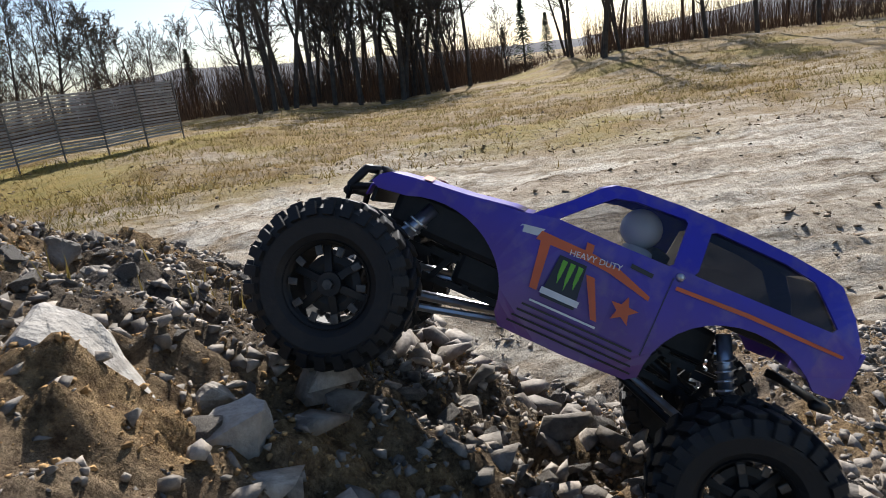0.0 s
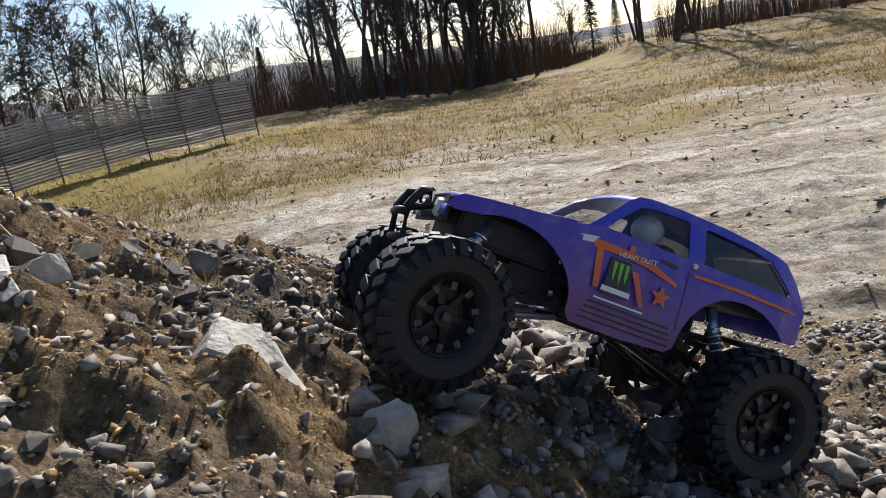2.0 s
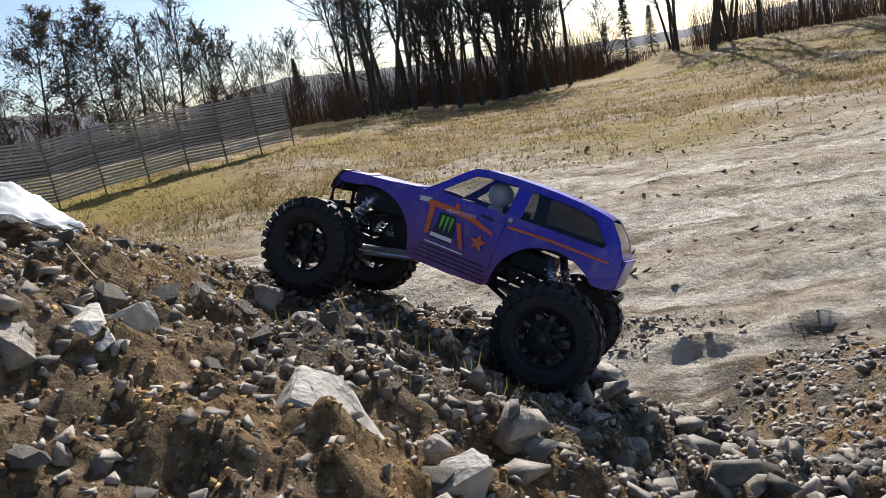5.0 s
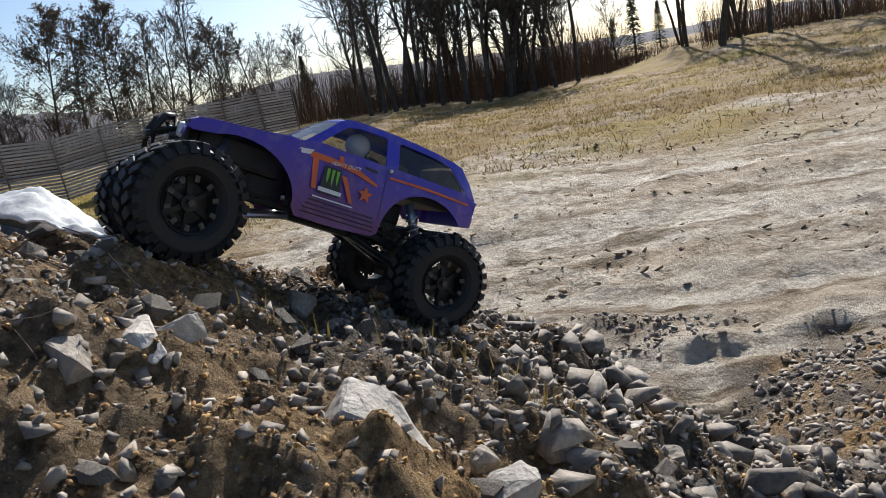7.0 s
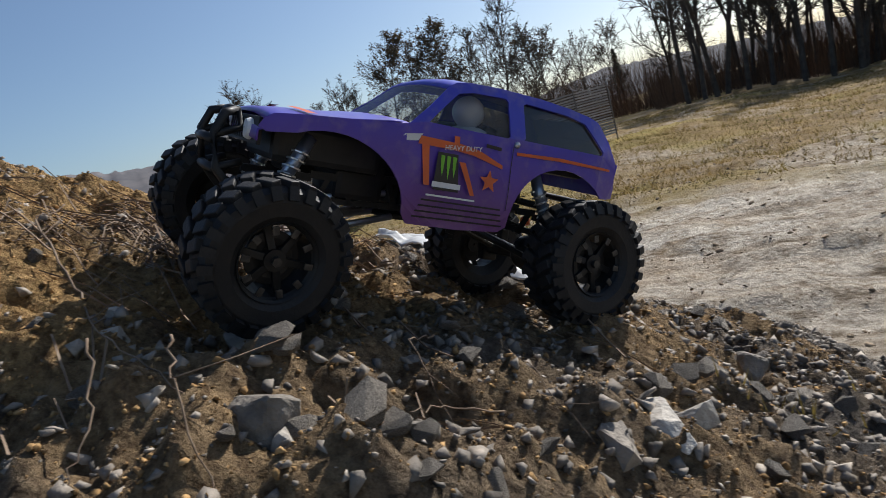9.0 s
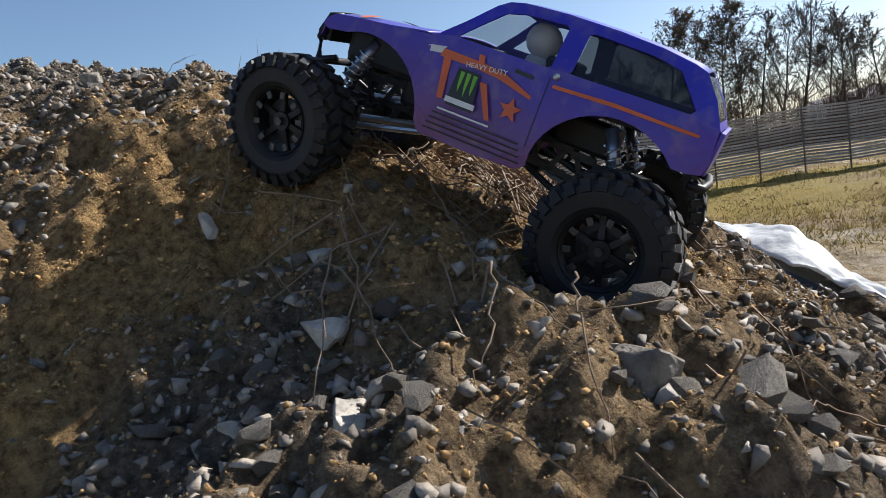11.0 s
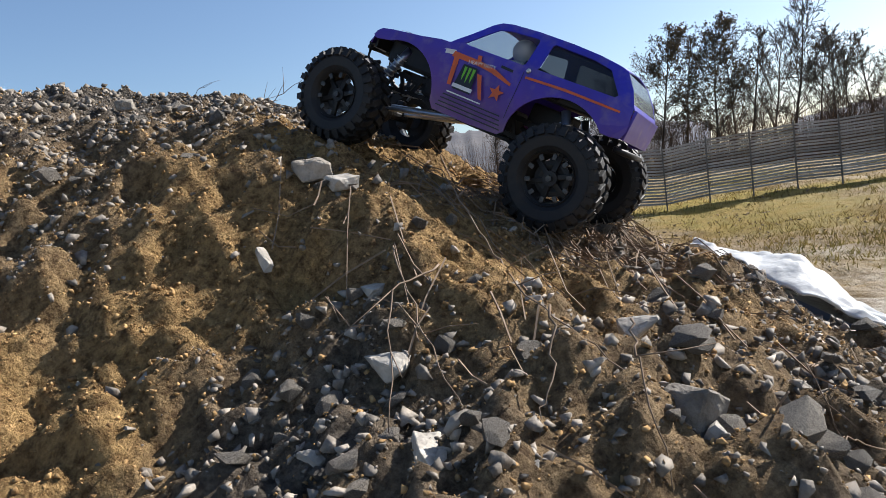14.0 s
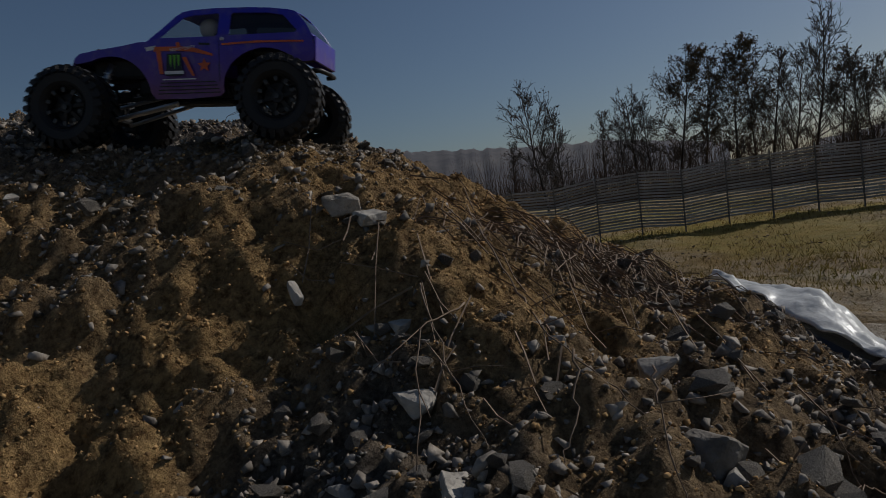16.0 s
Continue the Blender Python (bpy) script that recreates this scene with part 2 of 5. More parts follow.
# low swells that the wheels stand on
SWELL_X0, SWELL_Y0, SWELL_STEP_X, SWELL_STEP_Y, SWELL_WIDTH = -1.5, -0.05, 0.24, 0.2, 0.15
SWELLS = np.array([[0.026, 0.015, 0.011, -0.016, -0.005, -0.001, 0.01, 0.008, 0.0],
                   [-0.01, -0.018, 0.041, -0.015, 0.013, -0.006, -0.017, -0.014, 0.001],
                   [0.009, 0.036, 0.001, 0.015, -0.009, 0.0, 0.015, 0.022, 0.015],
                   [0.0, -0.016, 0.01, -0.004, -0.022, 0.045, -0.013, 0.005, 0.022],
                   [0.007, -0.004, 0.014, -0.004, 0.011, -0.025, -0.024, 0.003, 0.042],
                   [0.005, -0.001, -0.015, -0.012, 0.001, -0.019, 0.054, -0.028, 0.006]])


def hash2(i, j, seed):
    h = (i.astype(np.int64) * 374761393 + j.astype(np.int64) * 668265263 + seed * 974634521) & 0x7FFFFFFF
    h = ((h ^ (h >> 13)) * 1274126177) & 0x7FFFFFFF
    return ((h ^ (h >> 16)) & 0xFFFF) / 65535.0


def value_noise(x, y, seed=0):
    i, j = np.floor(x), np.floor(y)
    u, v = x - i, y - j
    u, v = u * u * (3 - 2 * u), v * v * (3 - 2 * v)
    a, b = hash2(i, j, seed), hash2(i + 1, j, seed)
    c, d = hash2(i, j + 1, seed), hash2(i + 1, j + 1, seed)
    return (a + (b - a) * u) * (1 - v) + (c + (d - c) * u) * v - 0.5


def fractal(x, y, size, octaves, gain=0.5, seed=0):
    total, amp, f = 0, 1.0, 1 / size
    for k in range(octaves):
        ca, sa = math.cos(0.7 * k), math.sin(0.7 * k)
        total = total + amp * value_noise((x * ca - y * sa) * f + 17.3 * k, (x * sa + y * ca) * f - 9.1 * k, seed + k)
        amp, f = amp * gain, f * 2.03
    return total


def step(a, b, x):
    t = np.clip((x - a) / (b - a), 0, 1)
    return t * t * (3 - 2 * t)


def heap_height(x, y):
    z = np.zeros_like(x)
    for r in range(HEAPS.shape[0]):
        for c in range(HEAPS.shape[1]):
            dx, dy = x - (HEAP_X0 + HEAP_STEP * c), y - (HEAP_Y0 + HEAP_STEP * r)
            z += HEAPS[r, c] * np.exp(-(dx * dx + dy * dy) / (2 * HEAP_WIDTH ** 2))
    for r in range(HUMPS.shape[0]):
        for c in range(HUMPS.shape[1]):
            dx, dy = x - (HUMP_X0 + HUMP_STEP_X * c), y - (HUMP_Y0 + HUMP_STEP_Y * r)
            z += HUMPS[r, c] * np.exp(-(dx * dx + dy * dy) / (2 * HUMP_WIDTH ** 2))
    for r in range(SWELLS.shape[0]):
        for c in range(SWELLS.shape[1]):
            dx, dy = x - (SWELL_X0 + SWELL_STEP_X * c), y - (SWELL_Y0 + SWELL_STEP_Y * r)
            z += SWELLS[r, c] * np.exp(-(dx * dx + dy * dy) / (2 * SWELL_WIDTH ** 2))
    return np.maximum(z, 0.0)


def smooth_height(x, y):
    """The heap and the lie of the land, without small relief."""
    x, y = np.asarray(x, float), np.asarray(y, float)
    z = heap_height(x, y)
    rise = 0.5 * step(9, 20, y) * step(0, -6, x) + 0.9 * step(8, 14, x) * step(20, 38, y) - 0.3 * step(25, 45, y) * step(8, 0, x)
    return z + rise


def height(x, y):
    x, y = np.asarray(x, float), np.asarray(y, float)
    z = smooth_height(x, y)
    m = step(0.03, 0.35, heap_height(x, y))
    rough = 0.04 * fractal(x, y, 0.33, 3, 0.5, 5) + 0.044 * fractal(x, y, 0.11, 4, 0.62, 11) + 0.024 * (0.18 - np.abs(fractal(x, y, 0.07, 3, 0.6, 23))) * (0.6 + 0.4 * step(-1.3, -0.7, x)) + 0.024 * fractal(x, y, 0.04, 3, 0.65, 27)
    far = np.hypot(x, y - 2)
    flat = (0.11 * fractal(x * 0.45, y, 0.8, 5, 0.62, 31) + 0.12 * np.abs(fractal(x * 0.4, y, 0.35, 4, 0.62, 37))) * step(60, 25, far) + 0.5 * fractal(x, y, 30, 2, 0.5, 41) * step(60, 200, far)
    return z + m * rough + (1 - m) * flat


def graded(core0, core1, step0, grow0, grow1, end0, end1):
    mid = list(np.arange(core0, core1, step0))
    out, s, x = [], step0, core0
    while x > end0:
        s *= grow0
        x -= s
        out.append(x)
    up, s, x = [], step0, mid[-1]
    while x < end1:
        s *= grow1
        x += s
        up.append(x)
    return np.array(out[::-1] + mid + up)


def build_ground():
    gx = graded(-1.75, 0.3, 0.0075, 1.035, 1.032, -1800, 1800)
    gy = graded(-0.25, 0.9, 0.0075, 1.06, 1.020, -300, 3000)
    X, Y = np.meshgrid(gx, gy)
    Z = height(X, Y)
    co = np.stack([X, Y, Z], -1).reshape(-1, 3)
    ny, nx = X.shape
    i = (np.arange(ny - 1)[:, None] * nx + np.arange(nx - 1)[None, :]).ravel()
    quads = np.stack([i, i + 1, i + nx + 1, i + nx], -1)
    me = bpy.data.meshes.new("ground")
    me.vertices.add(len(co))
    me.vertices.foreach_set("co", co.ravel())
    me.loops.add(quads.size)
    me.loops.foreach_set("vertex_index", quads.ravel().astype(np.int32))
    me.polygons.add(len(quads))
    me.polygons.foreach_set("loop_start", np.arange(0, quads.size, 4, dtype=np.int32))
    me.polygons.foreach_set("use_smooth", np.ones(len(quads), bool))
    me.update(calc_edges=True)
    m = heap_height(X, Y)
    edge = 0.18 * fractal(X, Y, 0.5, 3, 0.5, 51)
    far = Y + 0.12 * X + 8 * step(-1.5, -5, X) + 4 * fractal(X, Y, 5, 4, 0.6, 61)
    zones = {
        "field": step(0.06, 0.005, m + edge * 0.25),
        "gravel": np.clip(step(-0.95, -0.45, X + 0.5 * fractal(X, Y, 0.4, 3, 0.6, 71)) * 0.75 + step(1.88, 2.02, Z + 0.2 * edge) + 0.9 * fractal(X, Y, 0.22, 3, 0.6, 81), 0, 1),
        "grass": step(10, 17, far) * (0.75 + 0.5 * fractal(X, Y, 1.5, 3, 0.6, 91)) + 0.5 * step(8, 14, far) * step(-0.05, 0.35, fractal(X, Y, 2.0, 4, 0.6, 95)),
        "green": step(1.6, 0.4, np.abs(Y - (17.3 + 0.95 * (X + 9.2)))) * step(-4, -7, X) * 0.9 + 0.75 * step(0.1, 0.45, fractal(X, Y, 3.5, 4, 0.6, 101)) * step(8, 13, Y),
    }
    for name, v in zones.items():
        a = me.attributes.new(name, "FLOAT", "POINT")
        a.data.foreach_set("value", np.clip(v, 0, 1).astype(np.float32).ravel())
    ob = new("ground", me)
    me.materials.append(M_EARTH)
    return tagged(ob, "spoil heap of clay and gravel on a sandy field with dry grass", "ground", kind="structure")


ground = build_ground()

# ---- tools for things ----


def part(name, bm, material, parent=None, label="", smooth=False):
    """Links a bmesh as one mesh object under a thing or a part."""
    me = bpy.data.meshes.new(name)
    bmesh.ops.recalc_face_normals(bm, faces=bm.faces)
    bm.to_mesh(me)
    bm.free()
    if smooth:
        me.polygons.foreach_set("use_smooth", np.ones(len(me.polygons), bool))
    me.materials.append(material)
    ob = new(name, me)
    if parent:
        ob.parent = parent
    if label:
        tagged(ob, label)
    return ob


def add_box(bm, size, m, bevel=0.0):
    r = bmesh.ops.create_cube(bm, size=1.0, matrix=m @ Matrix.Diagonal((*size, 1)))
    if bevel:
        vs = set(r["verts"])
        bmesh.ops.bevel(bm, geom=[e for e in bm.edges if e.verts[0] in vs and e.verts[1] in vs], offset=bevel, segments=2, affect="EDGES", profile=0.6)


def add_rod(bm, a, b, r0, r1=None, seg=8):
    a, b = Vector(a), Vector(b)
    d = b - a
    m = Matrix.Translation((a + b) / 2) @ d.to_track_quat("Z", "Y").to_matrix().to_4x4()
    bmesh.ops.create_cone(bm, cap_ends=True, segments=seg, radius1=r0, radius2=r0 if r1 is None else r1, depth=d.length, matrix=m)


def add_tube(bm, pts, r, seg=8):
    """A bent round tube through points."""
    rings, pts = [], [Vector(p) for p in pts]
    for k, p in enumerate(pts):
        d = (pts[min(k + 1, len(pts) - 1)] - pts[max(k - 1, 0)]).normalized()
        q = d.to_track_quat("Z", "Y")
        rr = r[k] if isinstance(r, (list, tuple)) else r
        rings.append([bm.verts.new(p + q @ Vector((rr * math.cos(2 * math.pi * s / seg), rr * math.sin(2 * math.pi * s / seg), 0))) for s in range(seg)])
    for a, b in zip(rings, rings[1:]):
        for s in range(seg):
            bm.faces.new((a[s], a[(s + 1) % seg], b[(s + 1) % seg], b[s]))
    bm.faces.new(rings[0][::-1]), bm.faces.new(rings[-1])


def add_lathe(bm, profile, seg, m):
    """Turns (radius, along) points round the y axis."""
    rings = []
    for s in range(seg):
        a = 2 * math.pi * s / seg
        rings.append([bm.verts.new(m @ Vector((r * math.cos(a), y, r * math.sin(a)))) for r, y in profile])
    for s in range(seg):
        a, b = rings[s], rings[(s + 1) % seg]
        for k in range(len(profile) - 1):
            bm.faces.new((a[k], a[k + 1], b[k + 1], b[k]))


# ---- the model truck: x ahead, y to its left, z up, origin at the middle of the sills ----
AXLE_F, AXLE_R, AXLE_Z, TRACK, WHEEL_R = 0.184, -0.151, -0.029, 0.106, 0.071
NOSE = 0.197


def side_y(x, z):
    """Half width of the shell at a place of its side."""
    low = 0.079 + 0.006 * math.exp(-((z - 0.025) / 0.035) ** 2)
    up = 0.079 - 0.46 * max(0.0, z - 0.086)
    y = low if z < 0.086 else up
    if x > 0.06:
        y -= 0.013 * ((x - 0.06) / 0.13) ** 1.5
    if x < -0.16:
        y -= 0.010 * ((-0.16 - x) / 0.04) ** 2
    return y


def arc(cx, cz, rx, rz, a0, a1, n):
    return [(cx + rx * math.cos(radians(a0 + (a1 - a0) * k / n)), cz + rz * math.sin(radians(a0 + (a1 - a0) * k / n))) for k in range(n + 1)]


ROOF_LINE = [(-0.197, 0.088), (-0.186, 0.108), (-0.170, 0.127), (-0.158, 0.1305), (-0.13, 0.1345), (-0.09, 0.137), (-0.04, 0.1375), (0.0, 0.1355), (0.014, 0.1325), (0.024, 0.126), (0.045, 0.105), (0.066, 0.0865), (0.075, 0.0845), (0.12, 0.080), (0.165, 0.0755), (0.185, 0.0725), (0.193, 0.067)]
OUTLINE = ([(0.056, -0.004), (0.0, -0.005), (-0.048, -0.002), (-0.056, 0.004)] + arc(-0.122, 0.010, 0.066, 0.060, -5, 142, 14)[1:] + [(-0.186, 0.047), (-0.197, 0.049), (-0.2, 0.06)]
           + ROOF_LINE + [(0.197, 0.060), (0.190, 0.0565), (0.182, 0.0575)] + arc(0.134, 0.003, 0.071, 0.063, 56, 178, 14)[1:])
DOOR_WINDOW = [(0.046, 0.0905), (0.030, 0.106), (0.012, 0.1225), (-0.005, 0.1265), (-0.044, 0.1285), (-0.047, 0.126), (-0.047, 0.0925), (-0.044, 0.0905)]
QUARTER_WINDOW = [(-0.064, 0.0915), (-0.066, 0.094), (-0.066, 0.126), (-0.070, 0.1285), (-0.125, 0.1265), (-0.150, 0.122), (-0.174, 0.096), (-0.171, 0.0925)]


def resample(loop, gap):
    out = []
    for a, b in zip(loop, loop[1:] + loop[:1]):
        n = max(1, int(math.hypot(b[0] - a[0], b[1] - a[1]) / gap))
        out += [(a[0] + (b[0] - a[0]) * k / n, a[1] + (b[1] - a[1]) * k / n) for k in range(n)]
    return out


def fill_flat(bm, loops, to3d):
    """A flat piece with holes, laid on a curved surface."""
    edges = []
    for loop in loops:
        vs = [bm.verts.new(to3d(x, z)) for x, z in loop]
        edges += [bm.edges.new((a, b)) for a, b in zip(vs, vs[1:] + vs[:1])]
    return bmesh.ops.triangle_fill(bm, use_beauty=True, use_dissolve=False, edges=edges)


def solid(ob, thick, offset=-1.0):
    s = ob.modifiers.new("thickness", "SOLIDIFY")
    s.thickness, s.offset = thick, offset


def side_patch(name, loops, sign, lift, material, parent, label="", thick=0.0012):
    bm = bmesh.new()
    fill_flat(bm, [resample(l, 0.006) for l in loops], lambda x, z: Vector((x, sign * (side_y(x, z) + lift), z)))
    ob = part(name, bm, material, parent, label)
    return ob


def strip(loop_fn, xs):
    """A sheet between the two sides along the top line."""
    bm = bmesh.new()
    rows = []
    for x, z in xs:
        w = side_y(x, z)
        crown = loop_fn(x)
        rows.append([bm.verts.new((x, w * s, z + crown * (1 - s * s))) for s in (-1, -0.97, -0.8, -0.5, -0.2, 0, 0.2, 0.5, 0.8, 0.97, 1)])
    for a, b in zip(rows, rows[1:]):
        for k in range(len(a) - 1):
            bm.faces.new((a[k], a[k + 1], b[k + 1], b[k]))
    return bm


def build_wheel():
    """A tyre with staggered lugs on a dark rim with a ring of added glint blocks; axis along y, face at +y."""
    wheel = new("wheel")
    bm = bmesh.new()
    R, w = WHEEL_R, 0.028
    add_lathe(bm, [(0.034, w * 0.72), (0.042, w * 0.95), (0.054, w), (0.062, w * 0.92), (0.0655, w * 0.7), (0.066, 0), (0.0655, -w * 0.7), (0.062, -w * 0.92), (0.054, -w), (0.042, -w * 0.95), (0.034, -w * 0.72)], 40, Matrix())
    part("tyre", bm, M_RUBBER, wheel, "black rubber crawler tyre carcass")
    for side in (1, -1):
        bm = bmesh.new()
        add_box(bm, (0.008, 0.019, 0.0105), Matrix.Translation((0, side * 0.0125, 0)) @ Matrix.Rotation(side * 0.45, 4, "X"), 0.0012)
        add_box(bm, (0.012, 0.004, 0.0085), Matrix.Translation((-0.005, side * 0.0275, 0.001 * side)) @ Matrix.Rotation(-side * 0.35, 4, "Z"))
        lug = part("lug", bm, M_RUBBER, wheel, "chunky dusty tread lug")
        for k in range(26):
            a = 2 * math.pi * (k + (0.5 if side < 0 else 0)) / 26
            ob = lug if k == 0 else new("lug", lug.data)
            ob.parent = wheel
            ob.matrix_basis = Matrix.Rotation(-a, 4, "Y") @ Matrix.Translation(((R - 0.004) * 0.925, 0, 0))
    bm = bmesh.new()
    add_lathe(bm, [(0.034, 0.022), (0.036, 0.024), (0.0375, 0.020), (0.033, 0.016), (0.030, -0.018), (0.036, -0.022)], 32, Matrix())
    add_lathe(bm, [(0.002, 0.016), (0.010, 0.016), (0.011, 0.008), (0.011, 0.0), (0.002, 0.0)], 16, Matrix())
    add_lathe(bm, [(0.010, 0.006), (0.018, 0.008), (0.0245, 0.007), (0.0245, 0.004), (0.018, 0.004), (0.010, 0.002)], 24, Matrix())
    for k in range(6):
        a = 2 * math.pi * k / 6
        add_box(bm, (0.024, 0.005, 0.007), Matrix.Rotation(-a, 4, "Y") @ Matrix.Translation((0.021, 0.009, 0)) @ Matrix.Rotation(-0.18, 4, "Z"), 0.001)
    part("rim", bm, M_BLACK, wheel, "black beadlock rim")
    # added metal blocks imitate the glints of light through the rim's holes
    bm = bmesh.new()
    add_box(bm, (0.008, 0.002, 0.006), Matrix(), 0.0008)
    block = part("ring_block", bm, M_RINGS, wheel, "dull metal block standing in for light through a rim hole")
    for k in range(10):
        ob = block if k == 0 else new("ring_block", block.data)
        ob.parent = wheel
        ob.matrix_basis = Matrix.Rotation(-2 * math.pi * (k + 0.5) / 10, 4, "Y") @ Matrix.Translation((0.0285 * 0.925, 0.0215 * 0.925, 0))
    bm = bmesh.new()
    add_rod(bm, (0, 0.014, 0), (0, 0.021, 0), 0.0045, seg=6)
    part("wheel_nut", bm, M_RINGS, wheel)
    for me in {ob.data for ob in wheel.children_recursive}:
        me.transform(Matrix.Scale(0.925, 4))
    return wheel


def build_truck():
    truck = new("model_truck")
    tagged(truck, "blue and violet radio-controlled crawler truck with orange graphics climbing the heap", "toy truck")
    # shell
    for sign in (1, -1):
        bm = bmesh.new()
        fill_flat(bm, [resample(OUTLINE, 0.006), resample(DOOR_WINDOW, 0.006), resample(QUARTER_WINDOW, 0.006)], lambda x, z: Vector((x, sign * side_y(x, z), z)))
        s = part("side_panel", bm, M_PAINT, truck, "blue side panel with violet fade and painted ground bounce at the sill")
        solid(s, 0.0018, 1.0)
    top = ROOF_LINE
    hood = part("hood", strip(lambda x: 0.004, [p for p in resample(top[11:] , 0.008) if p[0] > 0.064 and p[1] > 0.06] + [(0.197, 0.058), (0.198, 0.048)]), M_PAINT, truck, "blue hood", True)
    solid(hood, 0.0018)
    roof = part("roof", strip(lambda x: 0.004, [p for p in top if -0.172 <= p[0] <= 0.025]), M_PAINT, truck, "blue roof", True)
    solid(roof, 0.0018)
    wind = part("windshield", strip(lambda x: 0.004, [(0.025, 0.125), (0.045, 0.105), (0.065, 0.0875)]), M_GLASS, truck, "pale clear windshield", True)
    rear = part("rear_window", strip(lambda x: 0.0, [(-0.171, 0.126), (-0.186, 0.108), (-0.1945, 0.093)]), M_TINT, truck, "dark tinted rear window")
    bm = strip(lambda x: 0.0, [(-0.1945, 0.093), (-0.1985, 0.087)])
    tail = part("tailgate", bm, M_PAINT, truck, "blue tailgate with violet fade and painted ground bounce at its lower edge")
    bm = tail.data
    b2 = bmesh.new()
    b2.from_mesh(bm)
    add_box(b2, (0.004, 0.140, 0.038), pose(-0.2, 0, 0.068, 0, -3, 0), 0.001)
    b2.to_mesh(bm)
    b2.free()
    solid(tail, 0.001)
    for sign in (1, -1):
        for nm, loop, mt, lb in (("door_window", DOOR_WINDOW, M_GLASS, "clear side window"), ("quarter_window", QUARTER_WINDOW, M_TINT, "dark tinted quarter window")):
            side_patch(nm, [loop], sign, -0.0012, mt, truck, lb)
        # pillar handle stud, door line, sill grooves, drip rail
        bm = bmesh.new()
        bmesh.ops.create_uvsphere(bm, u_segments=10, v_segments=6, radius=0.0035, matrix=pose(-0.055, sign * (side_y(-0.055, 0.088) + 0.0015), 0.086))
        part("body_clip", bm, M_STEEL, truck, "small round body clip")
        for k in range(4):
            z = 0.003 + 0.0055 * k
            side_patch("sill_groove", [[(0.052 - 0.002 * k, z), (0.052 - 0.002 * k, z + 0.0016), (-0.05 + 0.002 * k, z + 0.0016), (-0.05 + 0.002 * k, z)]], sign, 0.0023, M_DECAL, truck)
        side_patch("door_line", [[(-0.05, 0.02), (-0.0508, 0.02), (-0.0508, 0.084), (-0.05, 0.084)]], sign, 0.0022, M_DECAL, truck)
        side_patch("door_handle", [[(-0.018, 0.078), (-0.018, 0.0815), (-0.036, 0.0805), (-0.036, 0.077)]], sign, 0.0024, M_DECAL, truck)
        # graphics
        gr = lambda nm, loop, mt, lift=0.0024, lb="": side_patch(nm, [loop], sign, lift, mt, truck, lb)
        gr("orange_bar", [(0.056, 0.070), (0.054, 0.0775), (0.010, 0.0765), (-0.012, 0.0735), (-0.040, 0.0635), (-0.040, 0.060), (-0.005, 0.068), (0.02, 0.070)], M_ORANGE, 0.0024, "orange letter-like graphic")
        gr("orange_bar", [(0.052, 0.0705), (0.044, 0.070), (0.040, 0.034), (0.046, 0.034)], M_ORANGE)
        gr("orange_bar", [(0.010, 0.060), (0.003, 0.060), (-0.011, 0.030), (-0.006, 0.030)], M_ORANGE)
        gr("orange_bar", [(0.019, 0.083), (0.013, 0.083), (0.012, 0.0765), (0.018, 0.0765)], M_ORANGE)
        gr("orange_stripe", [(-0.055, 0.076), (-0.055, 0.079), (-0.11, 0.0815), (-0.185, 0.080), (-0.185, 0.0775), (-0.11, 0.078)], M_ORANGE)
        star = [(-0.026 + (0.0115 if k % 2 == 0 else 0.005) * math.sin(math.pi * k / 5), 0.046 + (0.0115 if k % 2 == 0 else 0.005) * math.cos(math.pi * k / 5)) for k in range(10)]
        gr("orange_star", star, M_ORANGE, 0.0024, "orange star graphic")
        gr("logo_patch", [(0.036, 0.031), (0.034, 0.066), (0.012, 0.066), (0.008, 0.031)], M_DECAL, 0.0026, "black sticker")
        for k in range(3):
            x0 = 0.0305 - 0.0065 * k
            gr("green_claw", [(x0, 0.0635), (x0 - 0.0042, 0.0632), (x0 - 0.0036, 0.052), (x0 - 0.0026, 0.0415 + 0.003 * abs(k - 1)), (x0 - 0.0008, 0.051)], M_GREEN, 0.003, "green claw mark")
        gr("white_bar", [(0.0375, 0.0335), (0.0375, 0.0385), (0.0065, 0.0385), (0.0065, 0.0335)], M_WHITE, 0.003)
        gr("white_bar", [(0.042, 0.0245), (0.042, 0.0262), (-0.012, 0.0262), (-0.012, 0.0245)], M_WHITE, 0.0026)
        gr("mesh_badge", [(0.074, 0.070), (0.070, 0.0765), (0.052, 0.0795), (0.056, 0.0725)], M_WHITE, 0.002, "grey maker badge")
        cu = bpy.data.curves.new("lettering", "FONT")
        cu.body, cu.size, cu.extrude = "HEAVY DUTY", 0.0068, 0.0002
        tx = new("lettering", cu)
        tx.parent = truck
        cu.materials.append(M_WHITE)
        tx.matrix_basis = pose(0.028 if sign > 0 else -0.019, sign * (side_y(0, 0.07) + 0.0036), 0.0685 if sign > 0 else 0.0645, 92 if sign > 0 else 92, -6 if sign > 0 else 6, 180 if sign > 0 else 0)
        # lamps
        bm = bmesh.new()
        add_box(bm, (0.006, 0.016, 0.014), pose(-0.199, sign * 0.058, 0.074), 0.001)
        part("tail_lamp", bm, M_LAMP_RED, truck, "red tail lamp")
        bm = bmesh.new()
        add_lathe(bm, [(0.001, 0.004), (0.008, 0.003), (0.0095, 0.0), (0.0095, -0.006)], 16, pose(0.197, sign * 0.038, 0.056, 0, 0, -90))
        part("headlamp", bm, M_WHITE, truck)
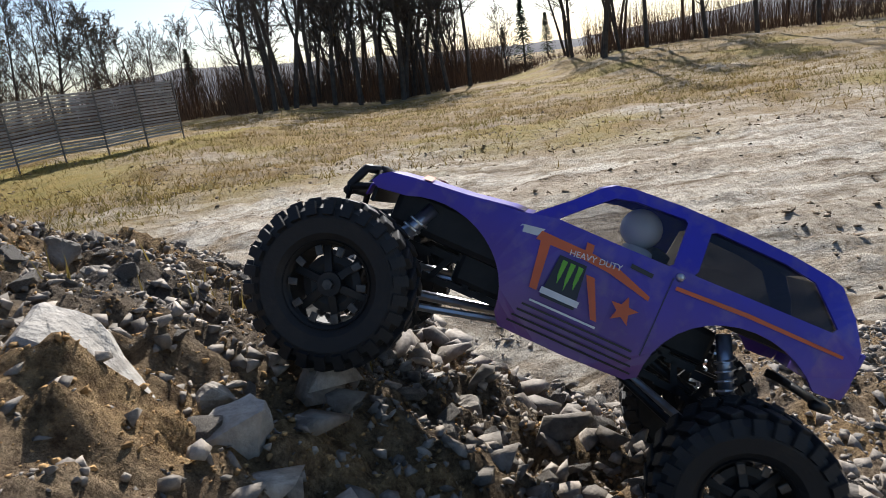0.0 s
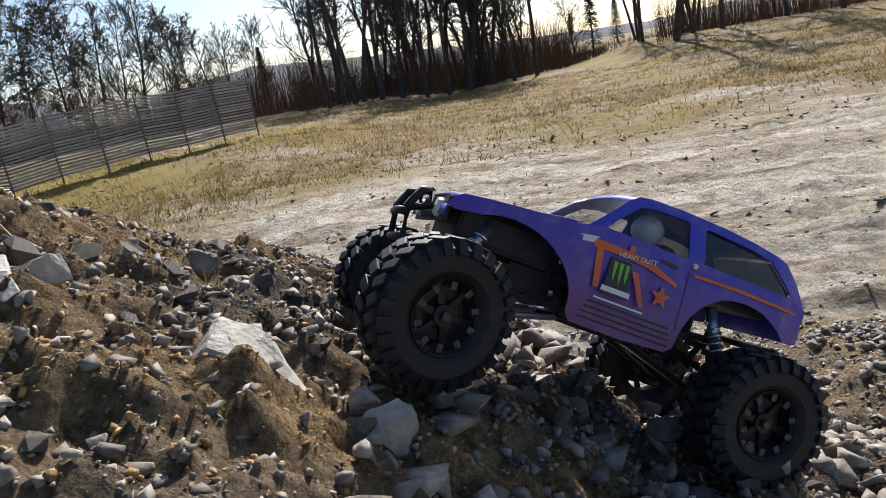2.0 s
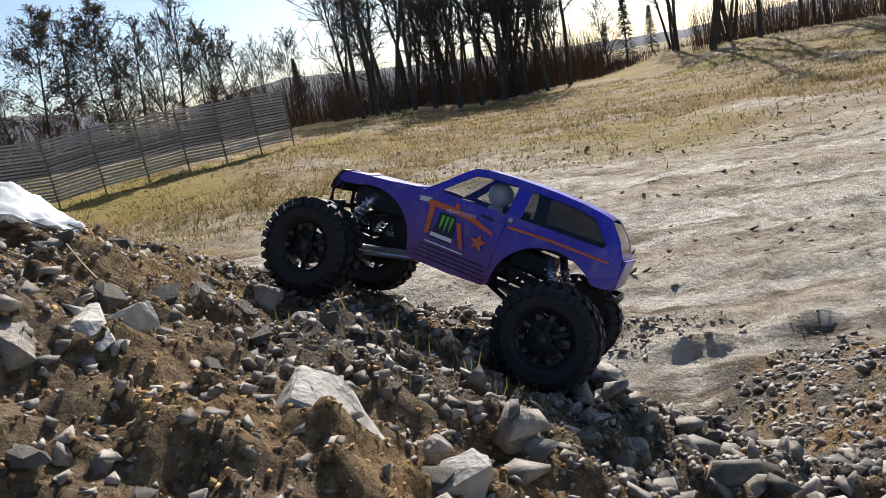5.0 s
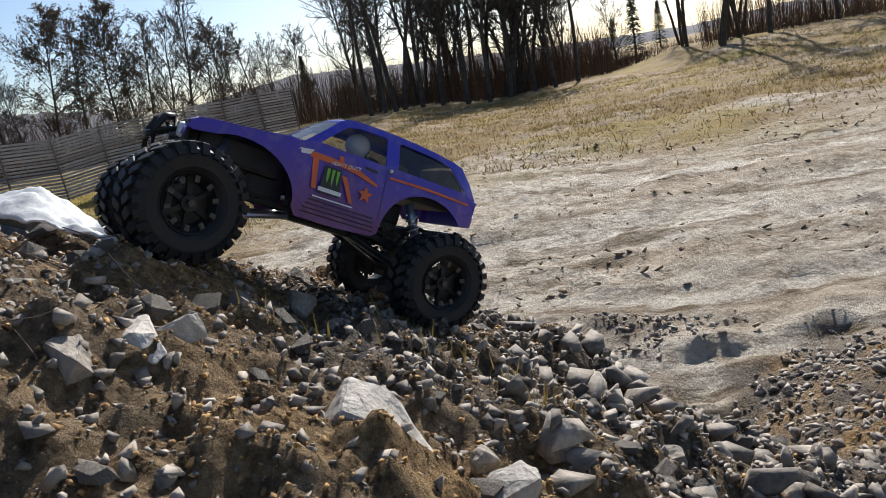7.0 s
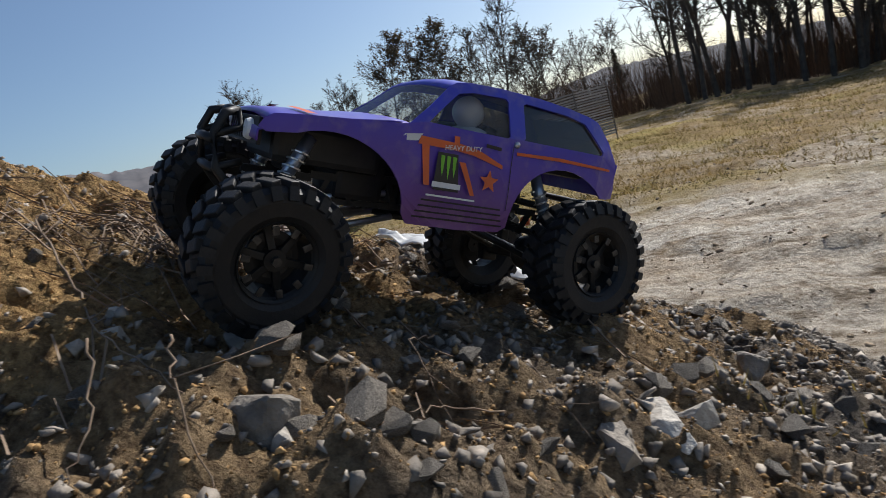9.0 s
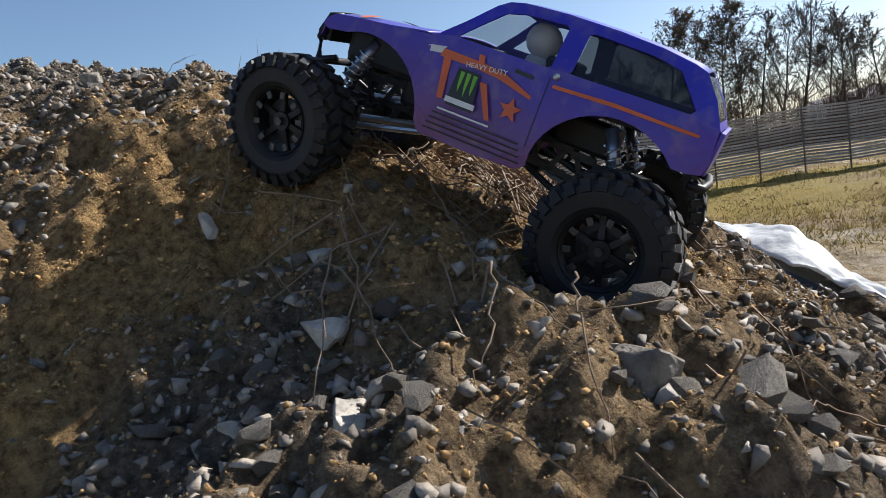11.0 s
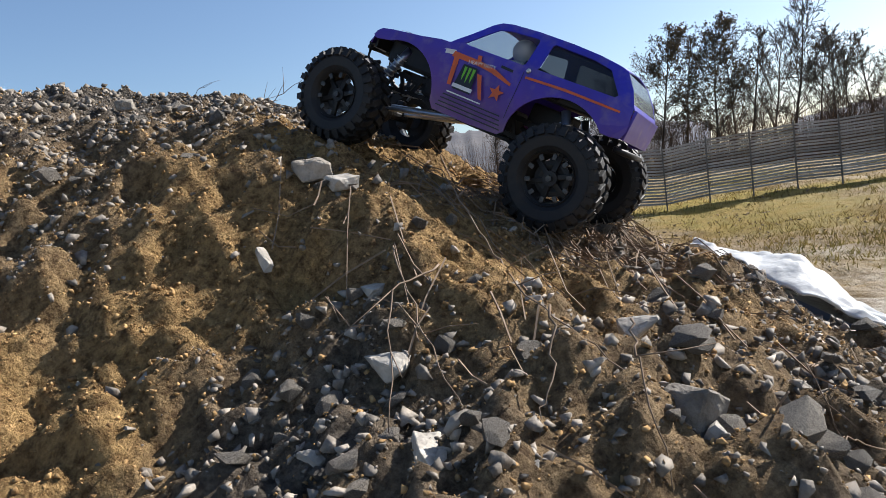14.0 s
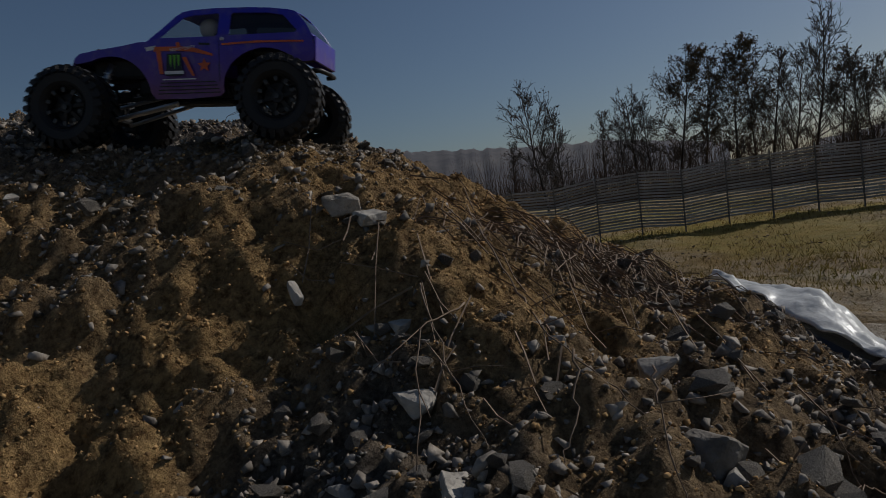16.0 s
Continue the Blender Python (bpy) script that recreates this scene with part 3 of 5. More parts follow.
        # orange stripe over the hood's shoulder
        bm = bmesh.new()
        hood_strip = [(0.150, 0.0765), (0.158, 0.0757)]
        vs = []
        for x, z in hood_strip:
            vs.append([bm.verts.new((x + 0.006 * k / 4, sign * side_y(x, z) * (1 - 0.16 * k), z + 0.0022 + 0.004 * (1 - (1 - 0.16 * k) ** 2))) for k in range(5)])
        for k in range(4):
            bm.faces.new((vs[0][k], vs[0][k + 1], vs[1][k + 1], vs[1][k]))
        part("hood_stripe", bm, M_ORANGE, truck)
    # grille and bull bar
    bm = bmesh.new()
    add_box(bm, (0.004, 0.122, 0.024), pose(0.193, 0, 0.056), 0.001)
    for k in range(7):
        add_box(bm, (0.004, 0.004, 0.018), pose(0.196, -0.024 + 0.008 * k, 0.056))
    part("grille", bm, M_BLACK, truck, "black slotted grille")
    bm = bmesh.new()
    for s in (1, -1):
        add_tube(bm, [(0.178, s * 0.030, -0.008), (0.203, s * 0.032, 0.0), (0.219, s * 0.032, 0.018), (0.223, s * 0.031, 0.048), (0.216, s * 0.029, 0.066), (0.206, s * 0.022, 0.069)], 0.0042)
        add_tube(bm, [(0.219, s * 0.032, 0.018), (0.198, s * 0.03, 0.026)], 0.0035)
        add_tube(bm, [(0.223, s * 0.031, 0.046), (0.200, s * 0.03, 0.056), (0.205, s * 0.025, 0.068)], 0.0035)
    add_tube(bm, [(0.205, 0.023, 0.069), (0.207, 0.0, 0.070), (0.205, -0.023, 0.069)], 0.0042)
    add_tube(bm, [(0.224, 0.031, 0.042), (0.226, 0.0, 0.043), (0.224, -0.031, 0.042)], 0.0042)
    add_tube(bm, [(0.219, 0.032, 0.017), (0.221, 0.0, 0.017), (0.219, -0.032, 0.017)], 0.0042)
    part("bull_bar", bm, M_BLACK, truck, "black tubular bull bar", True)
    # chassis
    bm = bmesh.new()
    for s in (1, -1):
        for k in range(14):
            x = 0.17 - 0.024 * k
            add_box(bm, (0.025, 0.004, 0.007), pose(x, s * 0.032, 0.030 - 0.00035 * (k - 6) ** 2))
            add_box(bm, (0.025, 0.004, 0.006), pose(x, s * 0.032, 0.004 - 0.0002 * (k - 6) ** 2))
            add_box(bm, (0.005, 0.004, 0.028), pose(x, s * 0.032, 0.016 - 0.0003 * (k - 6) ** 2, 0, 25 if k % 2 else -25))
    add_box(bm, (0.11, 0.055, 0.006), pose(0.0, 0, -0.006), 0.002)
    for x in (0.15, 0.06, -0.06, -0.14):
        add_rod(bm, (x, -0.032, 0.026), (x, 0.032, 0.026), 0.004)
    part("chassis_frame", bm, M_BLACK, truck, "black perforated ladder frame")
    bm = bmesh.new()
    add_box(bm, (0.075, 0.05, 0.035), pose(0.0, 0, 0.018), 0.004)
    add_rod(bm, (0.03, 0, 0.035), (0.09, 0, 0.035), 0.018, seg=16)
    add_box(bm, (0.06, 0.045, 0.03), pose(-0.085, 0, 0.04), 0.004)
    part("gearbox", bm, M_BLACK, truck, "black gearbox and motor")
    bm = bmesh.new()
    add_box(bm, (0.105, 0.094, 0.036), pose(0.125, 0, 0.050), 0.006)
    add_box(bm, (0.05, 0.07, 0.05), pose(0.085, 0, 0.030), 0.006)
    part("electronics_box", bm, M_BLACK, truck, "black electronics box under the hood")
    bm = bmesh.new()
    add_box(bm, (0.10, 0.10, 0.022), pose(-0.125, 0, 0.074), 0.006)
    part("inner_fender", bm, M_BLACK, truck, "black rear inner fender")
    # cab interior and driver
    bm = bmesh.new()
    add_box(bm, (0.13, 0.13, 0.006), pose(-0.03, 0, 0.068), 0.002)
    add_box(bm, (0.016, 0.045, 0.03), pose(-0.038, 0.03, 0.085, 0, -12, 0), 0.004)
    add_box(bm, (0.016, 0.045, 0.03), pose(-0.038, -0.03, 0.085, 0, -12, 0), 0.004)
    add_box(bm, (0.012, 0.12, 0.012), pose(0.045, 0, 0.080), 0.003)
    part("cab_interior", bm, M_BLACK, truck, "black cab tray with seats")
    bm = bmesh.new()
    bmesh.ops.create_uvsphere(bm, u_segments=18, v_segments=12, radius=0.0165, matrix=pose(-0.02, 0.034, 0.110) @ Matrix.Diagonal((1.05, 0.92, 1.0, 1)))
    add_box(bm, (0.024, 0.042, 0.026), pose(-0.024, 0.034, 0.083), 0.007)
    part("driver_figure", bm, M_HELMET, truck, "plain white helmeted driver figure", True)
    # axles, links, shocks: those of one axle move together with it
    axles = []
    for x, nm in ((AXLE_F, "front_axle"), (AXLE_R, "rear_axle")):
        bm = bmesh.new()
        add_rod(bm, (0, -0.085, 0), (0, 0.085, 0), 0.0085, seg=12)
        bmesh.ops.create_uvsphere(bm, u_segments=14, v_segments=10, radius=0.021, matrix=pose(0, 0.012, 0) @ Matrix.Diagonal((1.15, 1.0, 1.0, 1)))
        for s in (1, -1):
            add_box(bm, (0.022, 0.014, 0.034), pose(0, s * 0.074, 0), 0.003)
            add_box(bm, (0.012, 0.01, 0.022), pose(0, s * 0.045, 0.014), 0.002)
        add_rod(bm, (0.022 if x > 0 else -0.022, -0.07, 0.004), (0.022 if x > 0 else -0.022, 0.07, 0.004), 0.003)
        ax = part(nm, bm, M_BLACK, truck, "black solid axle with gear case")
        ax.location = (x, 0, AXLE_Z)
        axles.append(ax)
        inward = -1 if x > 0 else 1
        for s in (1, -1):
            bm = bmesh.new()
            add_rod(bm, (x + inward * 0.012, s * 0.047, AXLE_Z - 0.008), (inward * -0.045, s * 0.03, -0.006), 0.0035)
            add_rod(bm, (x + inward * 0.010, s * 0.022, AXLE_Z + 0.022), (inward * -0.055, s * 0.028, 0.016), 0.0032)
            part("suspension_link", bm, M_STEEL if x > 0 else M_BLACK, truck, "slim suspension link rods")
            bm = bmesh.new()
            a, b = Vector((x + inward * 0.004, s * 0.052, AXLE_Z + 0.014)), Vector((x + inward * 0.040, s * 0.046, 0.058))
            add_rod(bm, a, a.lerp(b, 0.45), 0.0022)
            add_rod(bm, a.lerp(b, 0.42), b, 0.0062, seg=12)
            shock = part("shock_absorber", bm, M_SHOCK, truck, "silver blue coil-over shock", True)
            bm = bmesh.new()
            ax_dir = (b - a).normalized()
            q = ax_dir.to_track_quat("Z", "Y")
            add_tube(bm, [a.lerp(b, 0.10 + 0.72 * k / 63) + q @ Vector((0.0078 * math.cos(k * 0.78), 0.0078 * math.sin(k * 0.78), 0)) for k in range(64)], 0.0011, 5)
            part("coil_spring", bm, M_STEEL, shock)
        if x < 0:
            for s in (1, -1):
                bm = bmesh.new()
                add_lathe(bm, [(0.001, 0.004), (0.0055, 0.003), (0.006, 0.0), (0.006, -0.004), (0.001, -0.005)], 14, pose(x - 0.018, s * 0.03, AXLE_Z + 0.030, 0, 0, 90))
                part("orange_cap", bm, M_ORANGE, truck, "anodised orange cap")
    bm = bmesh.new()
    add_rod(bm, (0.03, 0, 0.0), (AXLE_F - 0.02, 0.01, AXLE_Z), 0.004)
    add_rod(bm, (-0.03, 0, 0.0), (AXLE_R + 0.02, 0.01, AXLE_Z), 0.004)
    part("drive_shaft", bm, M_STEEL, truck)
    bm = bmesh.new()
    add_tube(bm, [(-0.19, -0.055, 0.036), (-0.203, -0.05, 0.036), (-0.206, 0, 0.036), (-0.203, 0.05, 0.036), (-0.19, 0.055, 0.036)], 0.004)
    part("rear_bumper", bm, M_BLACK, truck, "black tube rear bumper", True)
    wheels = []
    first = build_wheel()
    first.parent = truck
    for n, (x, s) in enumerate(((AXLE_F, 1), (AXLE_F, -1), (AXLE_R, 1), (AXLE_R, -1))):
        w = first if n == 0 else copy_thing(first, Matrix())
        w.location = (x, s * TRACK, AXLE_Z)
        wheels.append((w, x, s))
    return truck, axles, wheels


truck, axles, wheels = build_truck()

# ---- far things: hills, woods, trees, fence ----


def mesh_object(name, verts, faces, material, parent=None, label="", smooth=False):
    me = bpy.data.meshes.new(name)
    me.from_pydata([tuple(v) for v in verts], [], faces)
    me.materials.append(material)
    if smooth:
        me.polygons.foreach_set("use_smooth", np.ones(len(me.polygons), bool))
    me.update()
    ob = new(name, me)
    if parent:
        ob.parent = parent
    if label:
        tagged(ob, label)
    return ob


def bearing(yaw, dist):
    return -dist * math.sin(radians(yaw)), dist * math.cos(radians(yaw))


def ground_z(x, y):
    return float(height(np.array([float(x)]), np.array([float(y)]))[0])


def build_hill(yaw0, yaw1, dist, depth, tops, seed, label):
    """A wooded ridge: profile heights over the bearings, with a bumpy treetop outline."""
    n, rows = 160, 8
    rng = np.random.default_rng(seed)
    verts, faces = [], []
    for k in range(n + 1):
        u = k / n
        yaw = yaw0 + (yaw1 - yaw0) * u
        h = np.interp(u, np.linspace(0, 1, len(tops)), tops) + rng.uniform(-0.018, 0.018) * max(tops)
        for r in range(rows + 1):
            v = r / rows
            x, y = bearing(yaw, dist + depth * v)
            verts.append((x, y, -6 + (h + 6) * math.sin(v * math.pi / 2) + rng.uniform(-0.02, 0.02) * h))
    for k in range(n):
        for r in range(rows):
            i = k * (rows + 1) + r
            faces.append((i, i + 1, i + rows + 2, i + rows + 1))
    return tagged(mesh_object("backdrop", verts, faces, M_HILL, None, "", True), label, "hill", kind="structure")


build_hill(30, 90, 800, 350, (45, 70, 78, 92, 118, 130, 104, 92), 3, "distant blue-grey wooded ridge")
build_hill(-40, 24, 330, 120, (26, 14, 9, 6, 8, 12, 16, 21, 13), 4, "wooded rise behind the bare trees")


def tube_between(verts, faces, a, b, r0, r1, seg):
    d = (b - a)
    if d.length < 1e-5:
        return
    q = d.to_track_quat("Z", "Y")
    i = len(verts)
    for p, r in ((a, r0), (b, r1)):
        for s in range(seg):
            w = 2 * math.pi * s / seg
            verts.append(p + q @ Vector((r * math.cos(w), r * math.sin(w), 0)))
    for s in range(seg):
        faces.append((i + s, i + (s + 1) % seg, i + seg + (s + 1) % seg, i + seg + s))


def build_tree(seed, tall, base, reach, rise, leafy, limbs=26, stems=1, twigs=5):
    """A bare winter tree: a trunk that runs to the top, rising limbs from a bare base up, boughs and fine twigs; leafy adds withered leaves."""
    rng = random.Random(seed)
    tv, tf, cv, cf, lv, lf = [], [], [], [], [], []

    def bent(p, d, length, r, steps, wander, up):
        pts = [(p, r)]
        for k in range(steps):
            d = (d + Vector((rng.gauss(0, wander), rng.gauss(0, wander), rng.gauss(0, wander) + up))).normalized()
            p = p + d * (length / steps)
            pts.append((p, r * (1 - 0.85 * (k + 1) / steps)))
        return pts

    def along(pts, u):
        x = u * (len(pts) - 1)
        i = min(int(x), len(pts) - 2)
        (a, ra), (b, rb) = pts[i], pts[i + 1]
        return a.lerp(b, x - i), ra + (rb - ra) * (x - i), (b - a).normalized()

    def aside(d, angle):
        s = d.orthogonal().normalized()
        s.rotate(Matrix.Rotation(rng.uniform(0, 6.2832), 3, d))
        return (d * math.cos(angle) + s * math.sin(angle)).normalized()

    def draw(pts, verts, faces, seg, least=0.0):
        for (a, ra), (b, rb) in zip(pts, pts[1:]):
            tube_between(verts, faces, a, b, max(ra, least), max(rb, least), seg)

    for s in range(stems):
        h = tall * (1 if s == 0 else rng.uniform(0.75, 0.95))
        lean = Vector((rng.gauss(0, 0.04 + 0.07 * (stems > 1)), rng.gauss(0, 0.04 + 0.07 * (stems > 1)), 1)).normalized()
        trunk = bent(Vector((rng.uniform(-0.35, 0.35) * (stems > 1), rng.uniform(-0.35, 0.35) * (stems > 1), -0.3)), lean, h, h * 0.0125 * rng.uniform(0.85, 1.1), 12, 0.05, 0.02)
        draw(trunk, tv, tf, 7)
        for k in range(limbs):
            u = base + (0.97 - base) * ((k + rng.random()) / limbs)
            p, r, d = along(trunk, u)
            v = (u - base) / (1 - base)
            l = h * reach * (0.35 + 0.65 * math.sin(math.pi * min(1, 0.22 + 0.78 * v)) ** 0.8) * rng.uniform(0.6, 1.15)
            limb = bent(p, aside(d, radians(rise * rng.uniform(0.75, 1.3) * (1.15 - 0.45 * v))), l, r * rng.uniform(0.35, 0.55), 5, 0.11, 0.06)
            draw(limb, tv, tf, 4, 0.02)
            for _ in range(rng.randint(5, 7)):
                p2, r2, d2 = along(limb, rng.uniform(0.2, 1.0))
                bough = bent(p2, aside(d2, radians(rng.uniform(22, 55))), l * rng.uniform(0.25, 0.5), max(0.016, r2 * 0.55), 3, 0.15, 0.05)
                draw(bough, cv, cf, 3, 0.016)
                for _ in range(twigs):
                    p3, r3, d3 = along(bough, rng.uniform(0.15, 1.0))
                    d4 = aside(d3, radians(rng.uniform(20, 60)))
                    q = p3 + d4 * l * rng.uniform(0.08, 0.2)
                    tube_between(cv, cf, p3, q, 0.014, 0.009, 3)
                    if leafy and rng.random() < leafy:
                        for _ in range(3):
                            c = q + Vector((rng.gauss(0, 0.1), rng.gauss(0, 0.1), rng.gauss(0, 0.1)))
                            i = len(lv)
                            for _ in range(4):
                                lv.append(c + Vector((rng.uniform(-0.075, 0.075), rng.uniform(-0.075, 0.075), rng.uniform(-0.075, 0.075))))
                            lf.append((i, i + 1, i + 2)), lf.append((i, i + 2, i + 3))
    tree = new("tree")
    mesh_object("trunk", tv, tf, M_BARK, tree, "", True)
    mesh_object("crown", cv, cf, M_BARK, tree, "bare twigs")
    if lf:
        mesh_object("leaves", lv, lf, M_LEAF, tree, "withered brown leaves")
    return tree


# spreading bare, leafy, tall slim, low and wide, twin-stemmed, pole-like
KINDS = [build_tree(11, 9.5, 0.16, 0.34, 42, 0.05, 34, 1, 7), build_tree(12, 10.0, 0.22, 0.27, 52, 0.8, 44, 1, 8), build_tree(13, 11.5, 0.26, 0.24, 36, 0.0, 36, 1, 7), build_tree(14, 8.0, 0.10, 0.40, 46, 0.2, 30, 1, 7), build_tree(15, 10.5, 0.26, 0.27, 38, 0.06, 26, 2, 6), build_tree(16, 11.0, 0.30, 0.21, 40, 0.2, 30, 1, 7)]
KINDS += [build_tree(21, 11.5, 0.36, 0.20, 34, 0.0, 22, 1, 5), build_tree(22, 11.0, 0.42, 0.17, 38, 0.08, 20, 1, 5), build_tree(23, 10.5, 0.34, 0.22, 36, 0.0, 16, 2, 5)]
KIND_HEIGHT = []
for k in KINDS:
    tops = [v.co.z for c in k.children for v in c.data.vertices]
    KIND_HEIGHT.append(max(tops))
used = set()
rng = random.Random(5)


def plant(kind, x, y, top, label, group, z=None):
    z = ground_z(x, y) - 0.1 if z is None else z
    s = (top - z) / KIND_HEIGHT[kind]
    m = Matrix.LocRotScale((x, y, z), Euler((0, 0, rng.uniform(0, 6.28))), None)
    if kind in used:
        t = copy_thing(KINDS[kind], m)
    else:
        t = KINDS[kind]
        t.matrix_basis = m
        used.add(kind)
    t.scale = (s, s, s)
    return tagged(t, label, "tree", group)


G_FIELD, G_FENCE = "bare trees along the field", "bare trees behind the fence"
# bearing, distance, top, kind
for yaw, d, top, kind in ((34.3, 66, 13.8, 1), (30.0, 66, 14.2, 1), (24.7, 68, 15.6, 2), (23.0, 66, 11.4, 3), (20.9, 66, 10.2, 3), (17.9, 66, 9.0, 0), (27.2, 66, 12.0, 5), (37.4, 66, 10.6, 0), (32.0, 70, 13.0, 5), (26.0, 72, 13.0, 0), (40.0, 68, 9.0, 5), (21.8, 72, 12, 2), (28.6, 70, 12.4, 0), (36.0, 63, 9.6, 2), (38.6, 64, 8.4, 0), (19.4, 70, 10.4, 5), (16.2, 62, 9.0, 3)):
    x, y = bearing(yaw, d)
    plant(kind, x, y, top, "dark bare tree with withered leaves behind the fence" if kind == 1 else "tall dark bare tree behind the fence", G_FENCE, -0.6)
for yaw, d, top, kind in ((44.8, 42, 8.8, 0), (43.2, 42, 7.2, 2), (47.5, 60, 6.5, 5)):
    x, y = bearing(yaw, d)
    plant(kind, x, y, top, "lone slender bare tree on the meadow", G_FENCE, -0.4)
for yaw, d, top, kind in ((10.5, 44, 15, 2), (9.3, 43, 14, 5), (7.9, 44, 15, 4), (6.2, 44, 15.5, 2), (4.5, 45, 16, 0), (2.4, 44, 15, 5), (0.6, 44, 14.5, 2), (-1.2, 46, 15, 4), (-3.3, 46, 14, 5), (-6.8, 46, 13.5, 2), (-5.0, 45, 14, 0), (-17.6, 40, 13.5, 4), (-21.1, 40, 13, 2), (-25.5, 42, 13.5, 0), (-29, 41, 13, 5), (-33, 42, 12, 2), (-10.0, 56, 6.0, 0)):
    x, y = bearing(yaw, d)
    plant({2: 6, 5: 7, 4: 8}.get(kind, kind), x, y, top, "tall dark bare tree at the field's edge", G_FIELD)
for k in range(48):
    yaw = rng.choice((rng.uniform(-9, 12.5), rng.uniform(-9, 12.5), rng.uniform(-42, -14)))
    d = rng.uniform(47, 62) if yaw > -12 else rng.uniform(42, 56)
    x, y = bearing(yaw, d)
    plant(rng.choice((6, 7, 8, 6, 0)), x, y, rng.uniform(9, 16), "slim bare tree in the wood", G_FIELD)
for k in KINDS:
    if KINDS.index(k) not in used:
        plant(KINDS.index(k), *bearing(rng.uniform(0, 10), 58), 12, "slim bare tree in the wood", G_FIELD)


def build_conifer(x, y, tall):
    r = random.Random(int(x * 100))
    v, f = [], []
    for k in range(900):
        h = r.uniform(0.08, 1.0)
        w = 0.24 * tall * (1 - h) * r.uniform(0.4, 1.0) + 0.05
        a = r.uniform(0, 6.28)
        c = Vector((w * math.cos(a), w * math.sin(a), tall * h))
        d = Vector((math.cos(a), math.sin(a), -0.35)) * 0.045 * tall
        s = Vector((-math.sin(a), math.cos(a), 0)) * 0.02 * tall
        i = len(v)
        v += [c - d * 0.5, c + s, c + d, c - s]
        f += [(i, i + 1, i + 2), (i, i + 2, i + 3)]
    tree = new("conifer")
    tv, tf = [], []
    tube_between(tv, tf, Vector((0, 0, -0.3)), Vector((0, 0, tall)), 0.02 * tall, 0.003 * tall, 7)
    mesh_object("trunk", tv, tf, M_BARK, tree)
    mesh_object("crown", v, f, M_NEEDLE, tree, "dark green needles")
    tree.location = (x, y, ground_z(x, y))
    return tagged(tree, "small dark green conifer at the edge of the wood", "tree", "conifers")


for yaw, d, h in ((-11.5, 59, 5.2), (-13.4, 62, 3.8), (-9.9, 60, 3.6), (15.2, 75, 6.5)):
    build_conifer(*bearing(yaw, d), h)


def build_brush():
    """Undergrowth: a dark thicket of thin stems below the trees and behind the fence."""
    r = np.random.default_rng(8)
    v, f = [], []

    def stem(x, y, h, w, z):
        a, lean = r.uniform(0, 6.28), r.uniform(0, 0.35)
        tip = (x + h * lean * math.cos(a), y + h * lean * math.sin(a), z + h)
        i = len(v)
        v.extend(((x - w, y, z - 0.2), (x + w, y, z - 0.2), (x + tip[0] * 0 + w * 0.6 + (tip[0] - x) * 0.5, y + (tip[1] - y) * 0.5, z + h * 0.55), (x - w * 0.6 + (tip[0] - x) * 0.5, y + (tip[1] - y) * 0.5, z + h * 0.55), tip))
        f.extend(((i, i + 1, i + 2, i + 3), (i + 3, i + 2, i + 4)))

    for k in range(40000):
        u = r.random()
        if u < 0.34:
            yaw, d, h = r.uniform(-9.5, 13), 62 - 15 * r.random() ** 1.6, 0.4 + 4.6 * r.random() ** 2.3
        elif u < 0.62:
            yaw, d, h = r.uniform(-46, -16.5), r.uniform(41.5, 54), 0.5 + 4.6 * r.random() ** 2.3
        elif u < 0.70:
            yaw, d, h = r.uniform(-17, -8), r.uniform(50, 60), r.uniform(0.5, 2.0)
        else:
            yaw, d, h = r.uniform(11, 52), r.uniform(52, 66), 0.8 + 5.5 * r.random() ** 2.0
        x, y = bearing(yaw, d)
        stem(x, y, h, r.uniform(0.006, 0.024), -0.4)
    ob = mesh_object("undergrowth", v, f, M_BRUSH)
    return tagged(ob, "dark tangled undergrowth below the bare trees", "undergrowth", kind="stuff")


build_brush()


def build_dry_grass():
    r = np.random.default_rng(9)
    n = 150000
    yaw, d = np.radians(r.uniform(-46, 48, n)), 9 + 30 * r.random(n) ** 1.1
    x, y = -d * np.sin(yaw), d * np.cos(yaw)
    far = y + 0.12 * x + 8 * step(-1.5, -5, x) + 4 * fractal(x, y, 5, 4, 0.6, 61)
    keep = step(11, 18, far) * (0.5 + fractal(x, y, 2.2, 3, 0.6, 91)) > r.random(n) * 0.8
    x, y = x[keep], y[keep]
    z = height(x, y)
    n = len(x)
    a, h, w = r.uniform(0, 6.28, n), 0.03 + 0.11 * r.random(n) ** 2, r.uniform(0.006, 0.016, n)
    lean = r.uniform(-0.1, 0.1, (n, 2))
    ca, sa = np.cos(a) * w, np.sin(a) * w
    co = np.empty((n, 3, 3))
    co[:, 0] = np.stack([x - ca, y - sa, z - 0.02], -1)
    co[:, 1] = np.stack([x + ca, y + sa, z - 0.02], -1)
    co[:, 2] = np.stack([x + lean[:, 0], y + lean[:, 1], z + h], -1)
    faces = [(3 * k, 3 * k + 1, 3 * k + 2) for k in range(n)]
    return tagged(mesh_object("dry_grass", co.reshape(-1, 3), faces, M_GRASS), "withered straw-coloured grass on the field", "grass", kind="stuff")


build_dry_grass()


